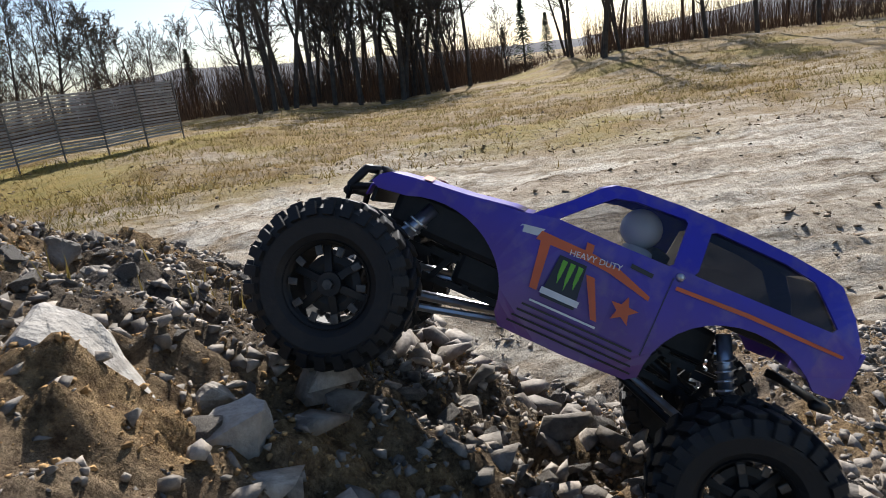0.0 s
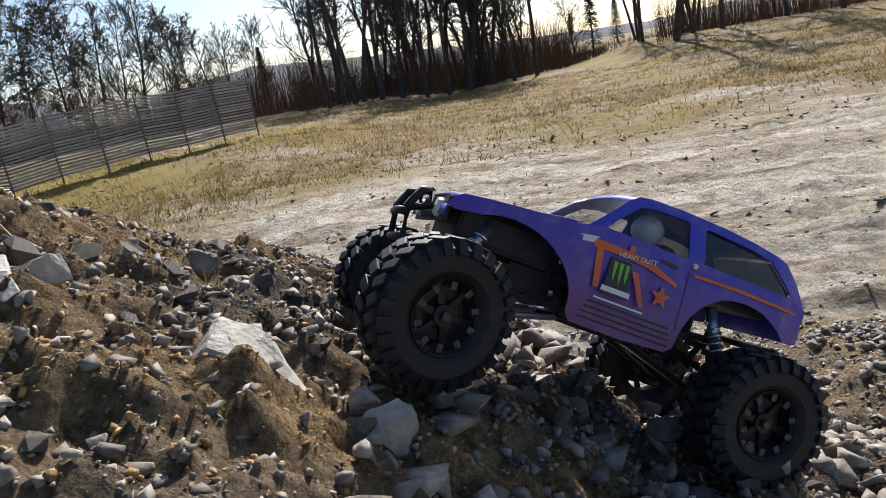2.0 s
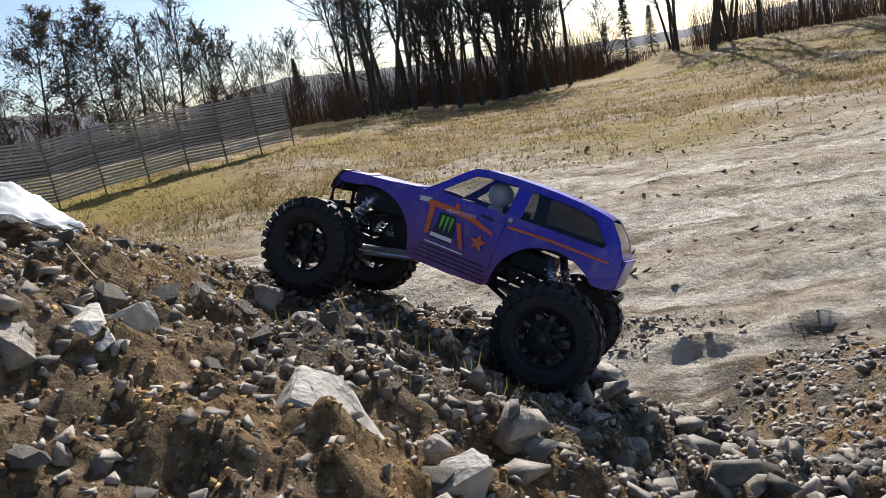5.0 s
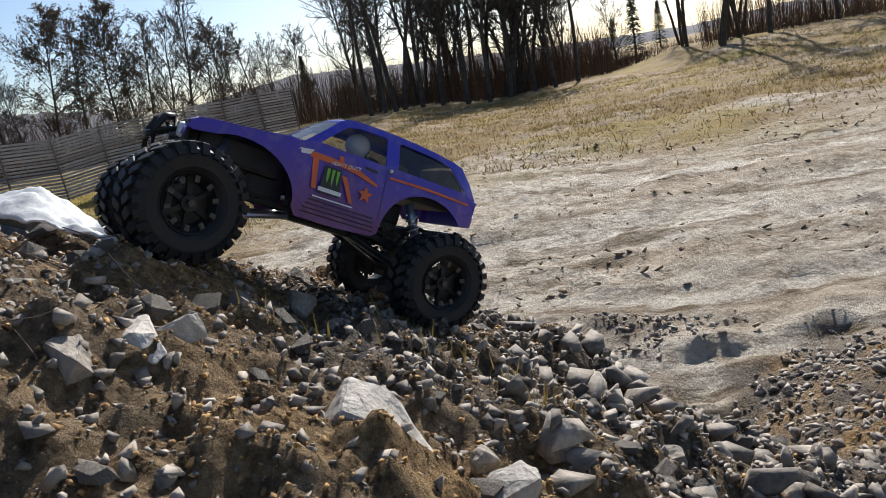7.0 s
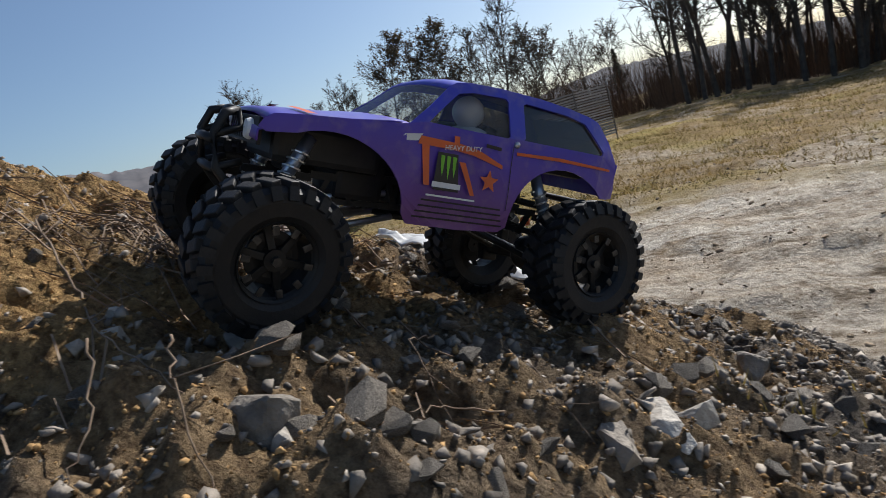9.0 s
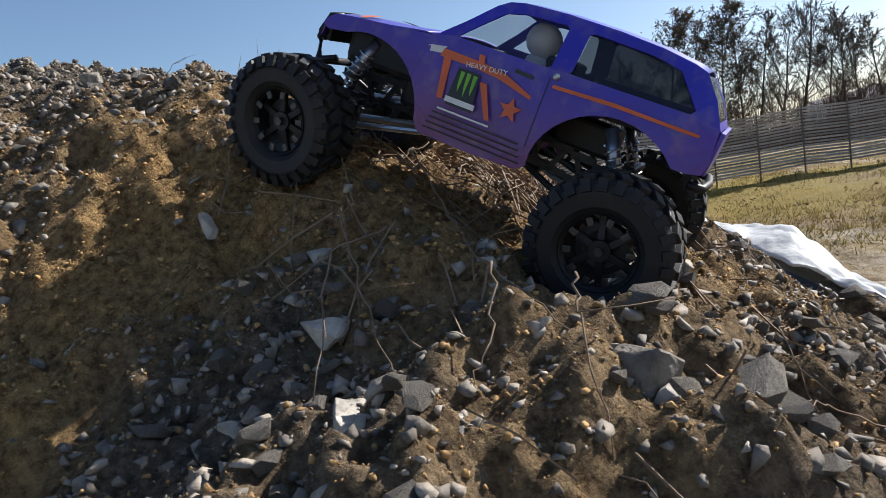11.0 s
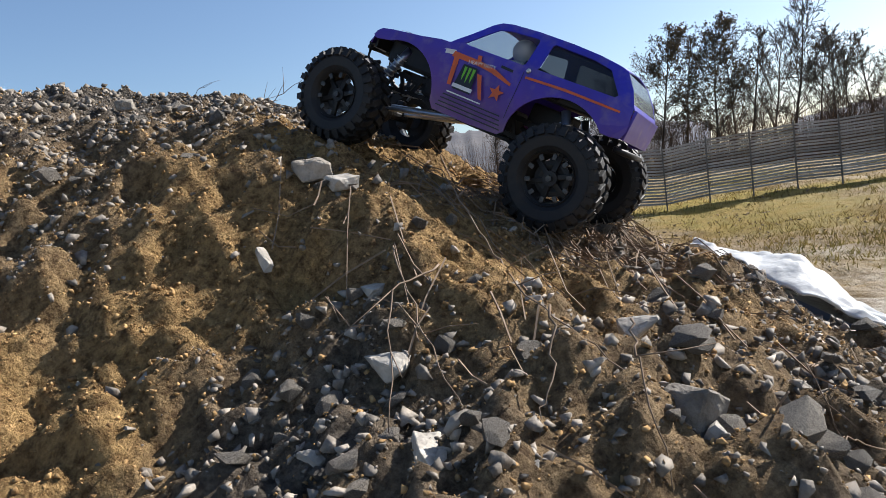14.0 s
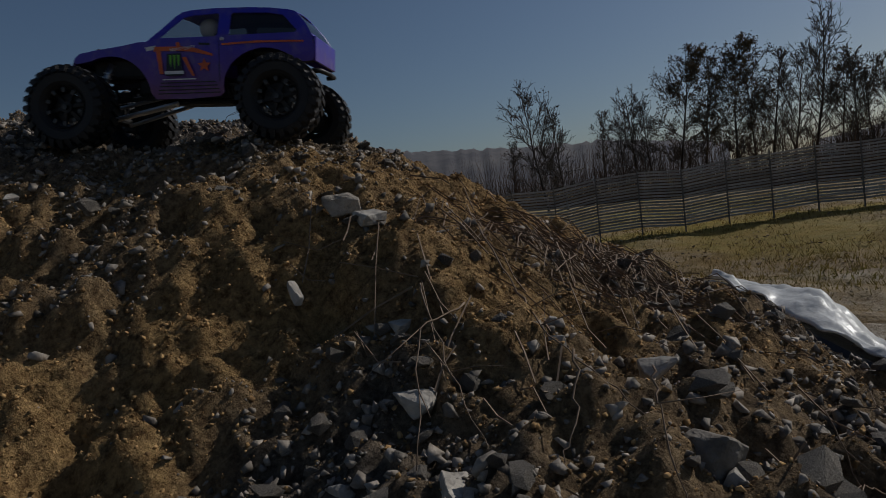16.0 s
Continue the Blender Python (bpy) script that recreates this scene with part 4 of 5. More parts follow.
def build_fence():
    """A slatted screen fence: posts and horizontal boards, bay by bay."""
    a, b = Vector((-6.1, 20.4, 0)), Vector((-10.55, 15.75, 0))
    d = (b - a).normalized()
    bay, bays, tall, boards = 1.12, 13, 1.68, 19
    fence = new("slat_fence")
    tagged(fence, "long weathered slatted wooden screen fence at the field's edge", "fence")
    yaw = math.atan2(d.y, d.x)
    pm, bm_ = None, None
    for k in range(bays + 1):
        p = a + d * bay * k
        z = ground_z(p.x, p.y)
        if pm is None:
            bm = bmesh.new()
            add_box(bm, (0.036, 0.036, tall + 0.32), Matrix.Translation((0, 0, (tall + 0.12) / 2 - 0.1)), 0.006)
            ob = part("post", bm, M_POST, fence, "dark fence post")
            pm = ob.data
        else:
            ob = new("post", pm)
            ob.parent = fence
        ob.matrix_basis = pose(p.x, p.y, z - 0.02, rng.uniform(-0.6, 0.6), rng.uniform(-0.6, 0.6), math.degrees(yaw))
    for k in range(bays):
        p = a + d * bay * (k + 0.5)
        z0, z1 = ground_z(*(a + d * bay * k).xy), ground_z(*(a + d * bay * (k + 1)).xy)
        tilt = math.degrees(math.atan2(z1 - z0, bay))
        for r in range(boards):
            z = (z0 + z1) / 2 + 0.22 + (tall - 0.24) * r / (boards - 1)
            if bm_ is None:
                bm = bmesh.new()
                add_box(bm, (bay, 0.022, 0.05), Matrix.Translation((0, -0.05, 0)))
                ob = part("slat", bm, M_FENCE, fence)
                bm_ = ob.data
            else:
                ob = new("slat", bm_)
                ob.parent = fence
            ob.matrix_basis = pose(p.x, p.y, z + rng.uniform(-0.006, 0.006), 0, -tilt, math.degrees(yaw))


build_fence()

# ---- on the heap ----


def hull_mesh(name, seed, points=11, flat=0.75, material=M_STONE):
    """A broken stone with facets and chipped corners."""
    r = random.Random(seed)
    bm = bmesh.new()
    for _ in range(points):
        p = Vector((r.gauss(0, 1), r.gauss(0, 1), r.gauss(0, 1))).normalized()
        bm.verts.new((p.x * 0.5 * r.uniform(0.8, 1.05), p.y * 0.42 * r.uniform(0.8, 1.05), p.z * 0.5 * flat * r.uniform(0.8, 1.05)))
    res = bmesh.ops.convex_hull(bm, input=bm.verts)
    bmesh.ops.delete(bm, geom=list({e for e in res["geom_interior"] + res["geom_unused"] if isinstance(e, bmesh.types.BMVert)}), context="VERTS")
    me = bpy.data.meshes.new(name)
    bm.to_mesh(me)
    bm.free()
    me.materials.append(material)
    return me


STONE_MESHES = [hull_mesh("stone", 100 + k, 12 + k % 5, 0.55 + 0.1 * (k % 4)) for k in range(14)]


def rock(x, y, size, turn, label, seed, sink=0.25, tilt=(0, 0), shape=()):
    """One larger rock bedded in the heap: a hull subdivided once with chipped faces."""
    r = random.Random(seed)
    bm = bmesh.new()
    for c in shape:
        bm.verts.new([u * w for u, w in zip(c, size)])
    for k in range(0 if shape else 16):
        p = Vector((r.gauss(0, 1), r.gauss(0, 1), r.gauss(0, 1))).normalized()
        q = Vector([max(-0.62, min(0.62, c)) for c in p]) / 0.62
        bm.verts.new((q.x * 0.5 * size[0] * r.uniform(0.85, 1), q.y * 0.5 * size[1] * r.uniform(0.85, 1), q.z * 0.5 * size[2] * r.uniform(0.85, 1)))
    res = bmesh.ops.convex_hull(bm, input=bm.verts)
    bmesh.ops.delete(bm, geom=list({e for e in res["geom_interior"] + res["geom_unused"] if isinstance(e, bmesh.types.BMVert)}), context="VERTS")
    bmesh.ops.triangulate(bm, faces=bm.faces)
    bmesh.ops.bevel(bm, geom=list(bm.edges), offset=0.06 * min(size), segments=1, affect="EDGES", clamp_overlap=True)
    bmesh.ops.triangulate(bm, faces=bm.faces)
    bmesh.ops.subdivide_edges(bm, edges=bm.edges, cuts=2, use_grid_fill=True)
    for v in bm.verts:
        v.co += v.co.normalized() * min(size) * (0.09 * noise.noise(v.co * (2.2 / min(size)) + Vector((seed, 0, 0))) + 0.03 * noise.noise(v.co * (6.5 / min(size)) + Vector((0, seed, 0))))
    ob = part("rock", bm, M_PALE if "pale" in label else M_STONE, None)
    z = float(smooth_height(np.array([x]), np.array([y]))[0])
    ob.matrix_basis = Matrix.Translation((x, y, z + size[2] * (0.5 - sink))) @ Matrix.Rotation(radians(tilt[0]), 4, "X") @ Matrix.Rotation(radians(tilt[1]), 4, "Y") @ Matrix.Rotation(radians(turn), 4, "Z")
    return tagged(ob, label, "rock", "rocks on the heap")


PALE, DARK, SMALL = "pale angular rock bedded in the heap", "dark grey angular rock on the heap", "small pale stone on the clay"
WEDGE = ((-0.5, 0.5, -0.4), (-0.46, -0.42, -0.5), (-0.5, 0.4, 0.42), (-0.44, -0.36, 0.36), (-0.16, -0.40, 0.5), (-0.12, 0.5, 0.46), (0.12, -0.5, -0.42), (0.1, 0.5, -0.4), (0.14, -0.34, 0.3), (0.5, -0.2, -0.34), (0.47, 0.3, -0.3), (0.5, 0.0, 0.06), (0.34, -0.3, 0.18))
rock(-0.176, 0.426, (0.094, 0.056, 0.040), -6, "long pale grey wedge of rock in the clay", 41, 0.4, (8, 38), WEDGE)
rock(-0.346, 0.435, (0.070, 0.042, 0.024), -14, PALE, 2, 0.35, (0, 22))
rock(-0.364, 0.388, (0.054, 0.036, 0.026), -25, DARK, 3, 0.35, (0, 24))
rock(-0.09, 0.412, (0.044, 0.036, 0.036), 10, PALE, 4, 0.3)
rock(-0.112, 0.45, (0.027, 0.025, 0.027), 30, "rounded grey stone on the clay", 5)
rock(-0.32, 0.72, (0.036, 0.03, 0.036), 0, DARK, 6)
rock(-0.325, 0.455, (0.036, 0.022, 0.03), 60, PALE, 7)
rock(-0.45, 0.43, (0.036, 0.026, 0.018), 0, PALE, 8)
rock(-0.24, 0.79, (0.045, 0.03, 0.014), 0, PALE, 9)
rock(0.03, 0.66, (0.05, 0.035, 0.038), 20, PALE, 10)
rock(0.06, 0.63, (0.045, 0.04, 0.03), 50, DARK, 11)
rock(-0.686, 0.24, (0.026, 0.014, 0.022), 20, "small pale upright chip of rock", 12)
rock(-0.61, 0.06, (0.042, 0.032, 0.034), 0, PALE, 13)
rock(-0.585, 0.065, (0.024, 0.026, 0.018), 40, PALE, 14)
rock(-0.555, 0.085, (0.048, 0.034, 0.026), 15, "pale flat-faced rock on the heap", 15)
rock(-0.513, 0.215, (0.044, 0.036, 0.05), 70, DARK, 16, 0.15)
rock(-0.487, 0.206, (0.032, 0.024, 0.038), 10, "pale wedge of rock leaning on a dark one", 17, 0.2, (0, 25))
rock(-0.95, 0.215, (0.042, 0.03, 0.022), 0, PALE, 18)
rock(-1.33, -0.12, (0.03, 0.022, 0.014), 0, SMALL, 19)
rock(-0.73, 0.11, (0.04, 0.03, 0.024), 30, PALE, 20)
rock(-0.71, 0.02, (0.022, 0.016, 0.022), 0, SMALL, 21)
rock(-0.71, 0.26, (0.022, 0.012, 0.022), 30, SMALL, 22, 0.2)
rock(-0.82, 0.16, (0.024, 0.02, 0.012), 0, SMALL, 23)
rock(-0.93, 0.10, (0.016, 0.014, 0.03), 0, SMALL, 24, 0.2)
rock(-0.63, 0.32, (0.04, 0.022, 0.022), 40, PALE, 25)
rock(-1.34, 0.18, (0.045, 0.02, 0.012), -30, PALE, 26)
rock(-0.58, 0.37, (0.034, 0.03, 0.028), 0, DARK, 27)
rock(-0.52, 0.37, (0.045, 0.04, 0.035), 25, DARK, 28)
rock(-0.985, 0.20, (0.05, 0.034, 0.03), 50, DARK, 29)
rock(-1.62, 0.16, (0.035, 0.03, 0.024), 50, DARK, 30)


def gravelness(x, y):
    return np.clip(step(-0.95, -0.45, x + 0.5 * fractal(x, y, 0.4, 3, 0.6, 71)) * 0.8 + step(1.86, 2.0, smooth_height(x, y)) + 0.9 * fractal(x, y, 0.22, 3, 0.6, 81), 0, 1)


def scatter(n, box, smin, smax, power, seed, want):
    """Places, sizes and turns for loose stones; want: how likely a place keeps its stone."""
    r = np.random.default_rng(seed)
    x, y = r.uniform(box[0], box[1], n), r.uniform(box[2], box[3], n)
    keep = r.random(n) < want(x, y)
    x, y = x[keep], y[keep]
    s = smin * (smax / smin) ** (r.random(len(x)) ** power)
    return x, y, s, r


def stuff_stones(name, n, box, smin, smax, power, seed, want, material, label, category, flat=0.7, kinds=10):
    """Loose stones too many to count: a few broken shapes, each turned and stretched at random."""
    x, y, s, r = scatter(n, box, smin, smax, power, seed, want)
    z = height(x, y)
    verts, tris, base = [], [], 0
    for k in range(kinds):
        me = hull_mesh("shape", 500 + seed * 20 + k, 8, flat)
        c = np.empty(len(me.vertices) * 3)
        me.vertices.foreach_get("co", c)
        c = c.reshape(-1, 3)
        f = np.array([tuple(p.vertices)[:3] for p in me.polygons])
        bpy.data.meshes.remove(me)
        X, Y, Z, S = x[k::kinds], y[k::kinds], z[k::kinds], s[k::kinds]
        m = len(X)
        a, b, g = r.uniform(-0.7, 0.7, m), r.uniform(-0.7, 0.7, m), r.uniform(0, 6.28, m)
        p = c[None] * S[:, None, None] * np.stack([r.uniform(0.8, 1.35, m), r.uniform(0.75, 1.2, m), r.uniform(0.7, 1.2, m)], -1)[:, None]
        px, py, pz = p[..., 0], p[..., 1], p[..., 2]
        py, pz = py * np.cos(a)[:, None] - pz * np.sin(a)[:, None], py * np.sin(a)[:, None] + pz * np.cos(a)[:, None]
        px, pz = px * np.cos(b)[:, None] + pz * np.sin(b)[:, None], pz * np.cos(b)[:, None] - px * np.sin(b)[:, None]
        px, py = px * np.cos(g)[:, None] - py * np.sin(g)[:, None], px * np.sin(g)[:, None] + py * np.cos(g)[:, None]
        verts.append(np.stack([px + X[:, None], py + Y[:, None], pz + (Z + 0.06 * S)[:, None]], -1).reshape(-1, 3))
        tris.append((f[None] + (np.arange(m) * len(c))[:, None, None] + base).reshape(-1, 3))
        base += m * len(c)
    verts, tris = np.concatenate(verts), np.concatenate(tris)
    me = bpy.data.meshes.new(name)
    me.vertices.add(len(verts))
    me.vertices.foreach_set("co", verts.ravel())
    me.loops.add(tris.size)
    me.loops.foreach_set("vertex_index", tris.ravel().astype(np.int32))
    me.polygons.add(len(tris))
    me.polygons.foreach_set("loop_start", np.arange(0, tris.size, 3, dtype=np.int32))
    me.update(calc_edges=True)
    me.materials.append(material)
    return tagged(new(name, me), label, category, kind="stuff")


near = lambda x, y: step(0.05, 0.2, heap_height(x, y)) * (smooth_height(x, y) > 0.1)
stuff_stones("gravel", 62000, (-2.0, 0.45, -0.3, 1.3), 0.004, 0.024, 1.7, 1, lambda x, y: near(x, y) * (0.02 + 0.85 * gravelness(x, y)), M_STONES, "loose grey crushed gravel covering the heap", "gravel")
stuff_stones("clay_crumbs", 70000, (-2.0, 0.3, -0.3, 1.0), 0.002, 0.010, 2.6, 2, lambda x, y: near(x, y) * (1.0 - 0.6 * gravelness(x, y)), M_CLOD, "crumbled brown clay on the heap", "clay", 0.85)
stuff_stones("rubble", 15000, (-0.1, 2.2, 0.3, 4.0), 0.010, 0.07, 1.8, 3, lambda x, y: step(-0.015, 0.05, heap_height(x, y) + 0.1 * fractal(x, y, 0.6, 3, 0.6, 77) - 0.02) * 0.95, M_STONES, "coarse angular rubble at the foot of the heap", "rubble", 0.65)
stuff_stones("field_clods", 42000, (-9, 13, 2.3, 20), 0.010, 0.12, 2.4, 4, lambda x, y: (heap_height(x, y) < 0.05) * (0.12 + step(-0.05, 0.3, fractal(x * 0.3, y, 1.3, 4, 0.65, 33))) * step(24, 8, y), M_SOIL, "trodden clods and crumbs on the sandy field", "soil", 0.3)


def place_stones():
    """The larger loose stones where the way passes nearest, each one a piece of the heap."""
    x, y, s, r = scatter(900, (-1.6, 0.35, -0.05, 1.1), 0.020, 0.042, 1.4, 6, lambda x, y: near(x, y) * (0.03 + 0.9 * gravelness(x, y)) * 0.62)
    for k in range(min(300, len(x))):
        ob = new("stone", STONE_MESHES[k % len(STONE_MESHES)])
        ob.parent = ground
        z = ground_z(x[k], y[k])
        ob.matrix_basis = Matrix.LocRotScale((x[k], y[k], z + 0.15 * s[k]), Euler((r.uniform(-0.5, 0.5), r.uniform(-0.5, 0.5), r.uniform(0, 6.28))), (s[k] * r.uniform(0.9, 1.4), s[k] * r.uniform(0.8, 1.2), s[k] * r.uniform(0.6, 1.1)))


def twig(points, thick, label, forks=0, seed=0):
    """A dry twig through points given as x, y and height over the heap."""
    r = random.Random(seed)
    base = [Vector((x, y, ground_z(x, y) + h)) for x, y, h in points]
    path = []
    for a, b in zip(base, base[1:]):
        for k in range(6):
            path.append(a.lerp(b, k / 6) + Vector((r.uniform(-1, 1), r.uniform(-1, 1), r.uniform(-1, 1))) * 0.0025)
    path.append(base[-1])
    bm = bmesh.new()
    thick *= 0.45
    add_tube(bm, path, [thick * (1 - 0.7 * k / len(path)) for k in range(len(path))], 5)
    for f in range(forks):
        i = r.randrange(len(path) // 3, len(path) - 2)
        d = (path[i + 1] - path[i]).normalized()
        side = (d + Vector((r.uniform(-1, 1), r.uniform(-1, 1), r.uniform(0, 1))) * 0.7).normalized()
        l = r.uniform(0.03, 0.08)
        add_tube(bm, [path[i], path[i] + side * l * 0.5 + Vector((0, 0, r.uniform(-0.004, 0.004))), path[i] + side * l], [thick * 0.55, thick * 0.4, thick * 0.2], 4)
    return tagged(part("twig", bm, M_TWIG, None, "", True), label, "twig", "dry twigs on the heap")


twig([(-0.86, 0.31, 0.03), (-0.76, 0.27, 0.02), (-0.66, 0.22, 0.015), (-0.57, 0.20, 0.01), (-0.50, 0.19, 0.005)], 0.0024, "long thin reddish twig lying down the slope", 2, 1)
twig([(-0.81, 0.18, 0.02), (-0.72, 0.14, 0.02), (-0.62, 0.10, 0.012)], 0.0022, "thin dry twig on the stones", 1, 2)
twig([(-0.76, 0.20, 0.02), (-0.74, 0.13, 0.03), (-0.66, 0.06, 0.008)], 0.0026, "bent pale twig standing off the stones", 2, 3)
twig([(-0.60, 0.18, 0.03), (-0.58, 0.15, 0.015), (-0.57, 0.12, 0.0)], 0.0024, "short pale twig among the stones", 0, 4)
twig([(-0.54, 0.19, 0.04), (-0.52, 0.17, 0.02), (-0.49, 0.15, 0.0)], 0.0022, "short pale twig beside a dark rock", 1, 5)
twig([(-0.43, 0.35, 0.015), (-0.45, 0.31, 0.02), (-0.44, 0.26, 0.005)], 0.0018, "curved pale root fibre on the clay", 0, 6)
twig([(-0.92, 0.38, 0.03), (-0.91, 0.34, 0.02), (-0.87, 0.29, 0.004)], 0.002, "thin dry twig on the gravel", 1, 7)
twig([(-1.66, 0.40, 0.0), (-1.60, 0.45, 0.04), (-1.54, 0.50, 0.10)], 0.003, "bare forked branch rising over the crest", 4, 8)
twig([(-1.72, 0.38, 0.0), (-1.62, 0.42, 0.03), (-1.48, 0.50, 0.05)], 0.003, "bare branch lying along the crest", 3, 9)
twig([(-1.82, 0.34, 0.0), (-1.79, 0.36, 0.035), (-1.75, 0.38, 0.06)], 0.002, "small bare twig on the crest", 1, 10)
twig([(-0.47, 0.45, 0.01), (-0.42, 0.40, 0.02), (-0.36, 0.36, 0.004)], 0.0016, "thin dry stem on the stones", 1, 11)
twig([(-0.52, 0.42, 0.02), (-0.50, 0.36, 0.03), (-0.46, 0.33, 0.004)], 0.002, "pale dry stem among the stones", 1, 12)


def build_straw():
    """A mat of dry stems and roots below the crest."""
    r = random.Random(21)
    bm = bmesh.new()
    for k in range(650):
        if k < 550:
            x, y = r.gauss(-0.90, 0.08), r.gauss(0.54, 0.10)
        else:
            x, y = r.uniform(-1.0, -0.4), r.uniform(0.1, 0.75)
        a, l = r.gauss(-0.4, 0.6), r.uniform(0.03, 0.11)
        p = []
        for t in (-0.5, 0, 0.5):
            px, py = x + l * t * math.cos(a), y + l * t * math.sin(a)
            p.append((px, py, ground_z(px, py) + r.uniform(0.003, 0.018)))
        add_tube(bm, p, r.uniform(0.0005, 0.0011), 3)
    return tagged(part("straw", bm, M_TWIG), "mat of dry brown stems and roots on the heap", "straw", kind="stuff")


build_straw()


def build_green_tufts():
    r = random.Random(31)
    bm = bmesh.new()
    for cx, cy, n in ((-0.06, 0.62, 60), (-0.16, 0.66, 40), (0.12, 0.75, 25), (-0.28, 0.60, 25)):
        for k in range(n):
            x, y = r.gauss(cx, 0.022), r.gauss(cy, 0.02)
            z = ground_z(x, y)
            a, h = r.uniform(0, 6.28), r.uniform(0.012, 0.035)
            w = Vector((math.cos(a), math.sin(a), 0)) * 0.0012
            b = Vector((x, y, z - 0.003))
            t = b + Vector((r.uniform(-0.012, 0.012), r.uniform(-0.012, 0.012), h))
            bm.faces.new([bm.verts.new(q) for q in (b - w, b + w, t)])
    return tagged(part("grass_tufts", bm, M_GRASS), "sparse yellow-green grass sprouting from the clay", "grass", kind="stuff")


build_green_tufts()


def build_sheeting():
    """A thick dark-edged panel on the crest with crumpled white plastic on it."""
    thing = new("plastic_sheeting")
    tagged(thing, "crumpled white plastic sheeting on a dark panel lying over the crest", "sheeting")
    a, b = Vector((-1.0, 0.97, 1.605)), Vector((-0.56, 0.755, 1.51))
    along = (b - a).normalized()
    across = Vector((-0.25, 0.95, -0.12)).normalized()
    up = along.cross(across)
    if up.z < 0:
        up = -up
    L, W = (b - a).length, 0.24
    nu, nv = 46, 30
    for name, lift, thick, material, label in (("panel", 0.0, 0.044, M_TARP_EDGE, "thick black panel edge"), ("sheet", 0.036, 0.003, M_TARP, "crumpled bright white plastic")):
        bm = bmesh.new()
        grid = []
        for i in range(nu + 1):
            u = i / nu
            row = []
            for j in range(nv + 1):
                v = j / nv
                wide = W * (0.06 + 0.94 * math.sin(math.pi * (0.08 + 0.88 * u)) ** 1.3)
                p = a + along * (L * u) + across * (wide * v)
                q = 0
                if name == "sheet":
                    crease = abs(noise.noise(Vector((u * 5, v * 4, 0)))) * 0.028 + abs(noise.noise(Vector((u * 14, v * 10, 3)))) * 0.010
                    q = crease + 0.042 * math.exp(-((u - 0.5) / 0.2) ** 2) * math.sin(math.pi * min(1, v * 1.1))
                    p += across * (0.012 + 0.006 * noise.noise(Vector((u * 9, 0, 7))))
                row.append(bm.verts.new(p + up * (lift + q)))
            grid.append(row)
        for i in range(nu):
            for j in range(nv):
                bm.faces.new((grid[i][j], grid[i + 1][j], grid[i + 1][j + 1], grid[i][j + 1]))
        ob = part(name, bm, material, thing, label, True)
        solid(ob, thick, 0.0)


build_sheeting()
place_stones()

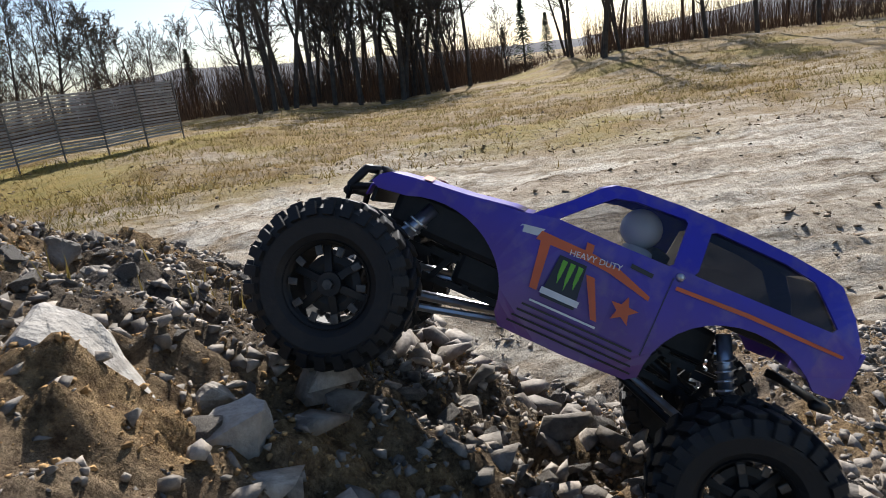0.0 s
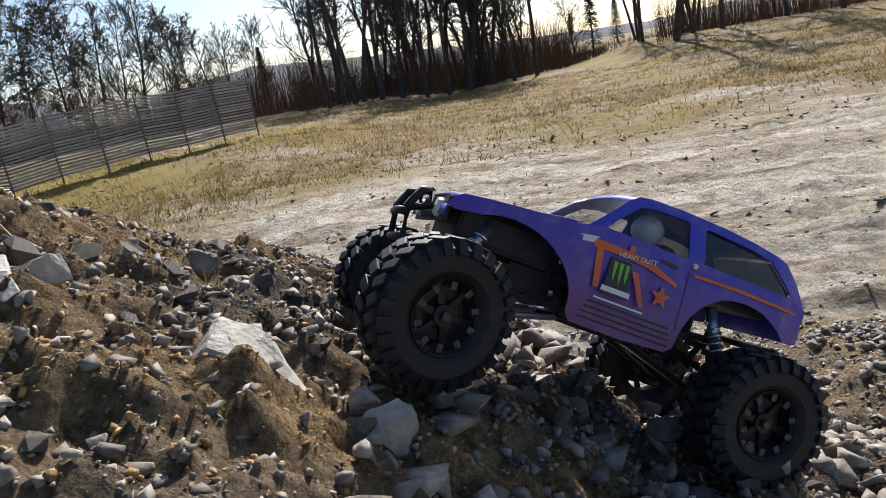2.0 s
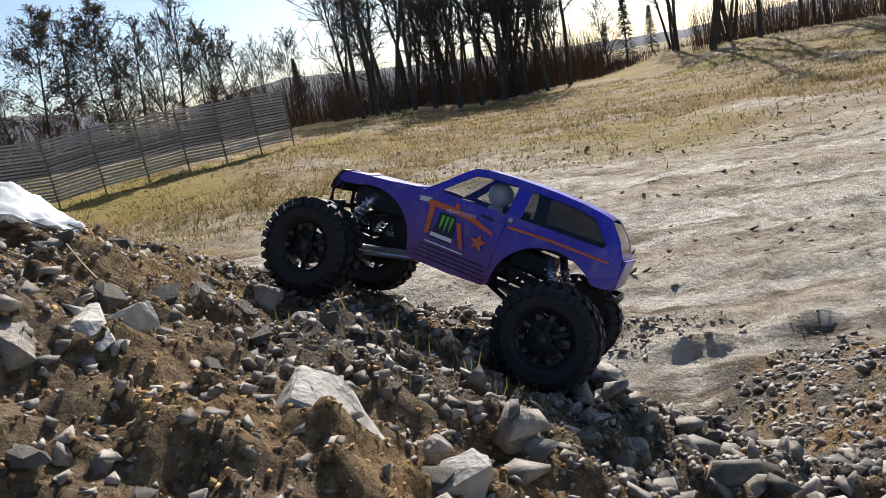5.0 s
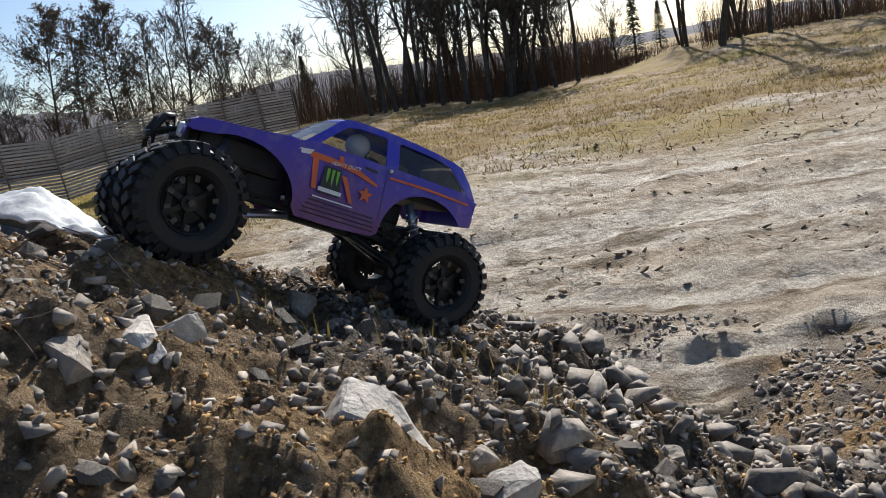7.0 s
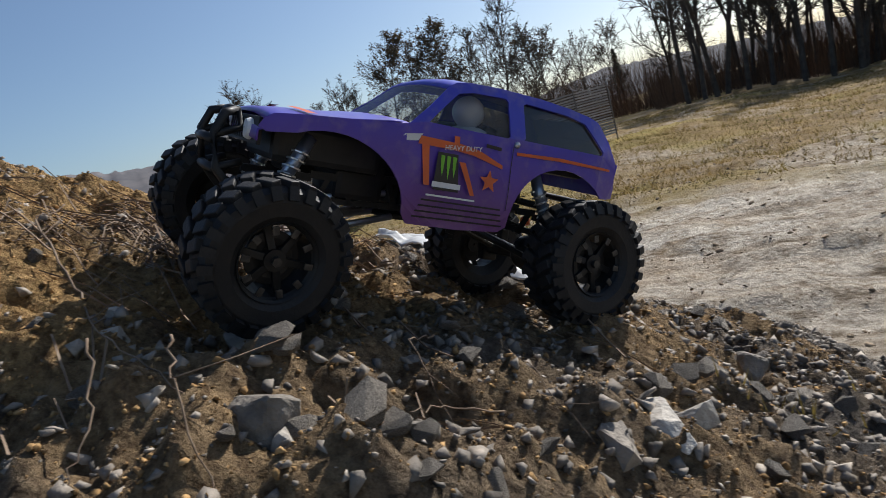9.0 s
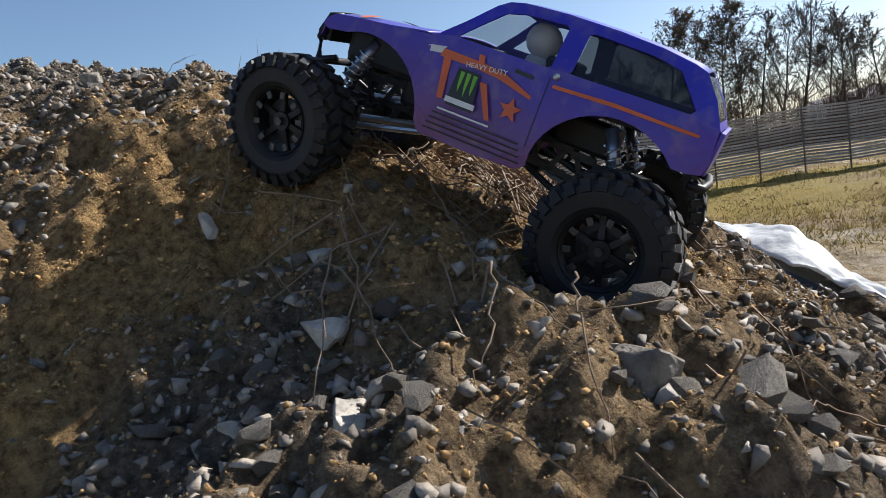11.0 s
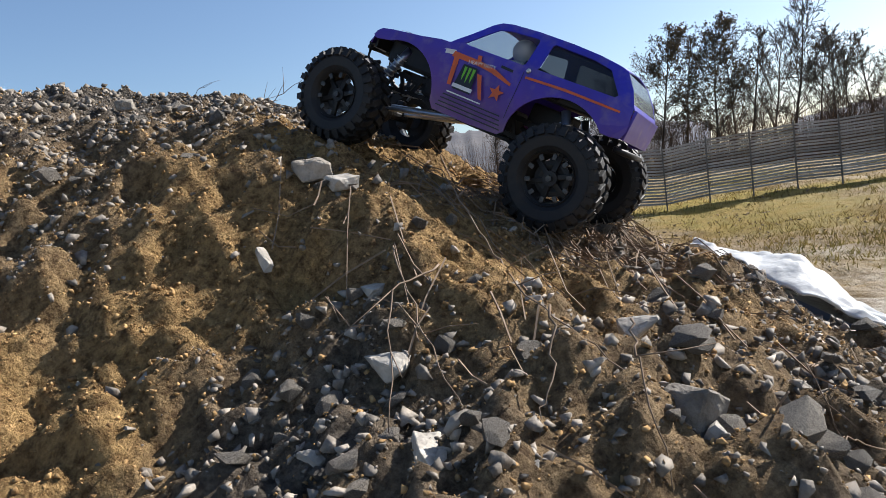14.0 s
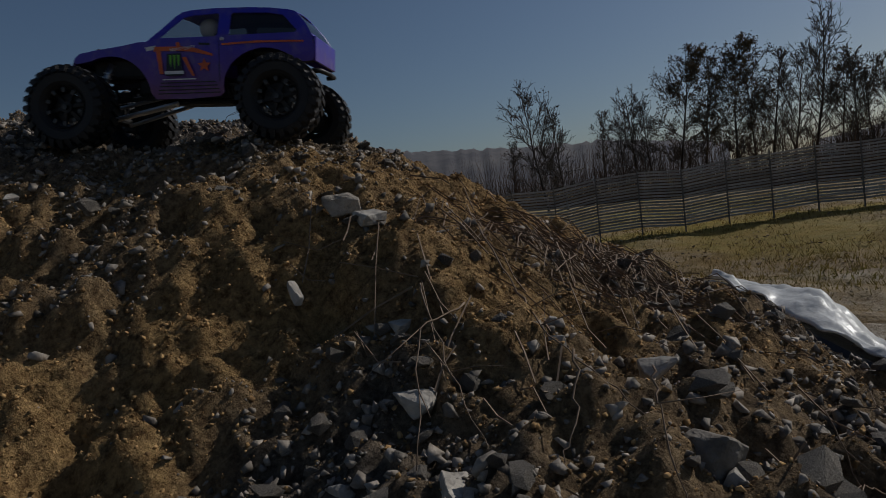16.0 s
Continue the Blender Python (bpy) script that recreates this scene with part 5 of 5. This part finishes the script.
# ---- what moves ----
# seconds, place of the truck's sills, heading, pitch up, roll; then lift and tilt of the front axle, of the rear axle
DRIVE = [
    (0, 0.1567, 0.5792, 1.3248, 160.8, 28.6, 15.6, 0.003, 1.8, -0.003, -3.2),
    (0.5, 0.1176, 0.6595, 1.3300, 156.7, 28.6, 17.8, -0.001, -0.3, 0.001, -0.0),
    (1, 0.0952, 0.6846, 1.3264, 169.1, 27.6, 13.4, 0.001, 0.7, 0.000, -0.1),
    (1.5, 0.0933, 0.6856, 1.3217, 181.4, 29.8, 13.6, -0.003, -1.7, -0.003, -1.7),
    (2, 0.0871, 0.6620, 1.3229, 191.0, 32.4, 10.9, -0.003, -0.9, -0.002, -1.2),
    (2.5, 0.0893, 0.6695, 1.3202, 186.2, 34.5, 10.5, -0.000, 0.6, 0.001, 0.5),
    (3, 0.0592, 0.7140, 1.3324, 178.4, 31.7, 9.5, -0.003, -0.3, -0.000, -0.5),
    (3.5, 0.0200, 0.7737, 1.3599, 167.6, 33.0, 13.7, -0.006, 0.2, 0.004, 1.4),
    (4, -0.0497, 0.8071, 1.3692, 146.9, 24.8, 22.5, -0.013, 2.5, 0.005, -0.3),
    (4.5, -0.0712, 0.8887, 1.3795, 150.4, 22.7, 19.9, -0.015, 2.0, 0.005, -0.2),
    (7, -0.3271, 0.8604, 1.5111, 215.6, 30.8, 1.3, -0.001, 2.4, -0.004, -1.3),
    (7.5, -0.3933, 0.7623, 1.5768, 229.6, 29.6, -7.1, -0.001, 3.5, -0.005, -0.2),
    (8, -0.4501, 0.6799, 1.6298, 234.7, 28.2, -10.9, -0.004, 2.3, -0.007, 4.4),
    (8.5, -0.5166, 0.5925, 1.6743, 242.0, 24.2, -13.3, 0.000, -2.4, -0.004, 7.6),
    (9, -0.5879, 0.5491, 1.7093, 242.6, 22.3, -12.8, -0.002, -4.8, -0.004, 6.8),
    (9.5, -0.6545, 0.4740, 1.7415, 236.8, 24.5, -14.4, -0.005, -5.7, -0.002, 1.8),
    (10, -0.7091, 0.3677, 1.7735, 226.4, 27.2, -15.1, -0.005, -4.6, -0.004, -1.8),
    (10.2, -0.7299, 0.3635, 1.7781, 224.2, 26.8, -12.0, -0.004, -3.4, -0.002, -1.5),
    (12.3, -0.8294, 0.3891, 1.8324, 169.4, 25.3, 21.4, -0.004, -1.3, 0.006, -2.0),
    (12.5, -0.8433, 0.4157, 1.8346, 166.3, 23.3, 27.0, -0.004, -0.7, 0.007, -3.7),
    (13, -0.8947, 0.4673, 1.8435, 179.4, 24.2, 21.6, -0.009, 1.2, 0.011, -5.0),
    (13.5, -0.9475, 0.4974, 1.8624, 192.4, 26.3, 12.1, -0.010, 2.6, 0.003, -6.2),
    (14, -0.9753, 0.4862, 1.8826, 201.5, 29.0, 7.2, -0.012, 2.3, 0.011, -2.9),
    (14.5, -1.0123, 0.4581, 1.9057, 210.1, 30.8, 4.7, -0.011, 2.2, 0.014, -2.3),
    (15, -1.1443, 0.4372, 1.9645, 204.1, 29.2, 0.4, -0.005, 0.5, 0.006, -0.0),
    (15.5, -1.2831, 0.3741, 2.0136, 216.8, 18.4, -4.6, 0.000, 2.2, 0.011, 2.9),
    (16, -1.4002, 0.1973, 2.0547, 229.8, 5.2, -3.3, 0.004, 4.6, 0.007, 6.1),
]


def drive_pose(row):
    t, x, y, z, heading, pitch, roll = row[:7]
    return pose(x, y, z, roll, -pitch, heading)


def motions():
    rows = [(r[0], drive_pose(r)) for r in DRIVE]
    walk(truck, rows)
    times = [r[0] for r in DRIVE]
    fine = [k * 0.1 for k in range(161)]
    cols = {k: np.interp(fine, times, [r[k] for r in DRIVE]) for k in range(1, 11)}
    STEER = [(0, 0), (1, 6), (2, 14), (3, 4), (4.5, -4), (7, 14), (8, 16), (9, 6), (10, -6), (12.5, 4), (13.5, 0), (14.5, 0), (16, 0)]
    steer = np.interp(fine, *zip(*STEER))
    angle, last = 0.0, None
    tracks = {id(w): [] for w, _, _ in wheels}
    ax_rows = ([], [])
    for k, t in enumerate(fine):
        m = pose(cols[1][k], cols[2][k], cols[3][k], cols[6][k], -cols[5][k], cols[4][k])
        here = m.translation.copy()
        if last is not None:
            d = here - last
            ahead = 1 if d.dot(m.to_3x3() @ Vector((1, 0, 0))) >= 0 else -1
            angle += ahead * d.length / WHEEL_R
        last = here
        for a, x in enumerate((AXLE_F, AXLE_R)):
            mid, tilt = cols[7 + 2 * a][k], radians(cols[8 + 2 * a][k])
            am = Matrix.Translation((x, 0, AXLE_Z + mid)) @ Matrix.Rotation(tilt, 4, "X")
            ax_rows[a].append((t, am))
            for w, wx, s in wheels:
                if wx == x:
                    turn = Matrix.Rotation(radians(steer[k]) if a == 0 else 0, 4, "Z")
                    face = Matrix.Rotation(0 if s > 0 else math.pi, 4, "Z")
                    tracks[id(w)].append((t, am @ Matrix.Translation((0, s * TRACK, 0)) @ turn @ Matrix.Rotation(angle, 4, "Y") @ face))
    for a in (0, 1):
        walk(axles[a], ax_rows[a])
    for w, _, _ in wheels:
        walk(w, tracks[id(w)])


motions()
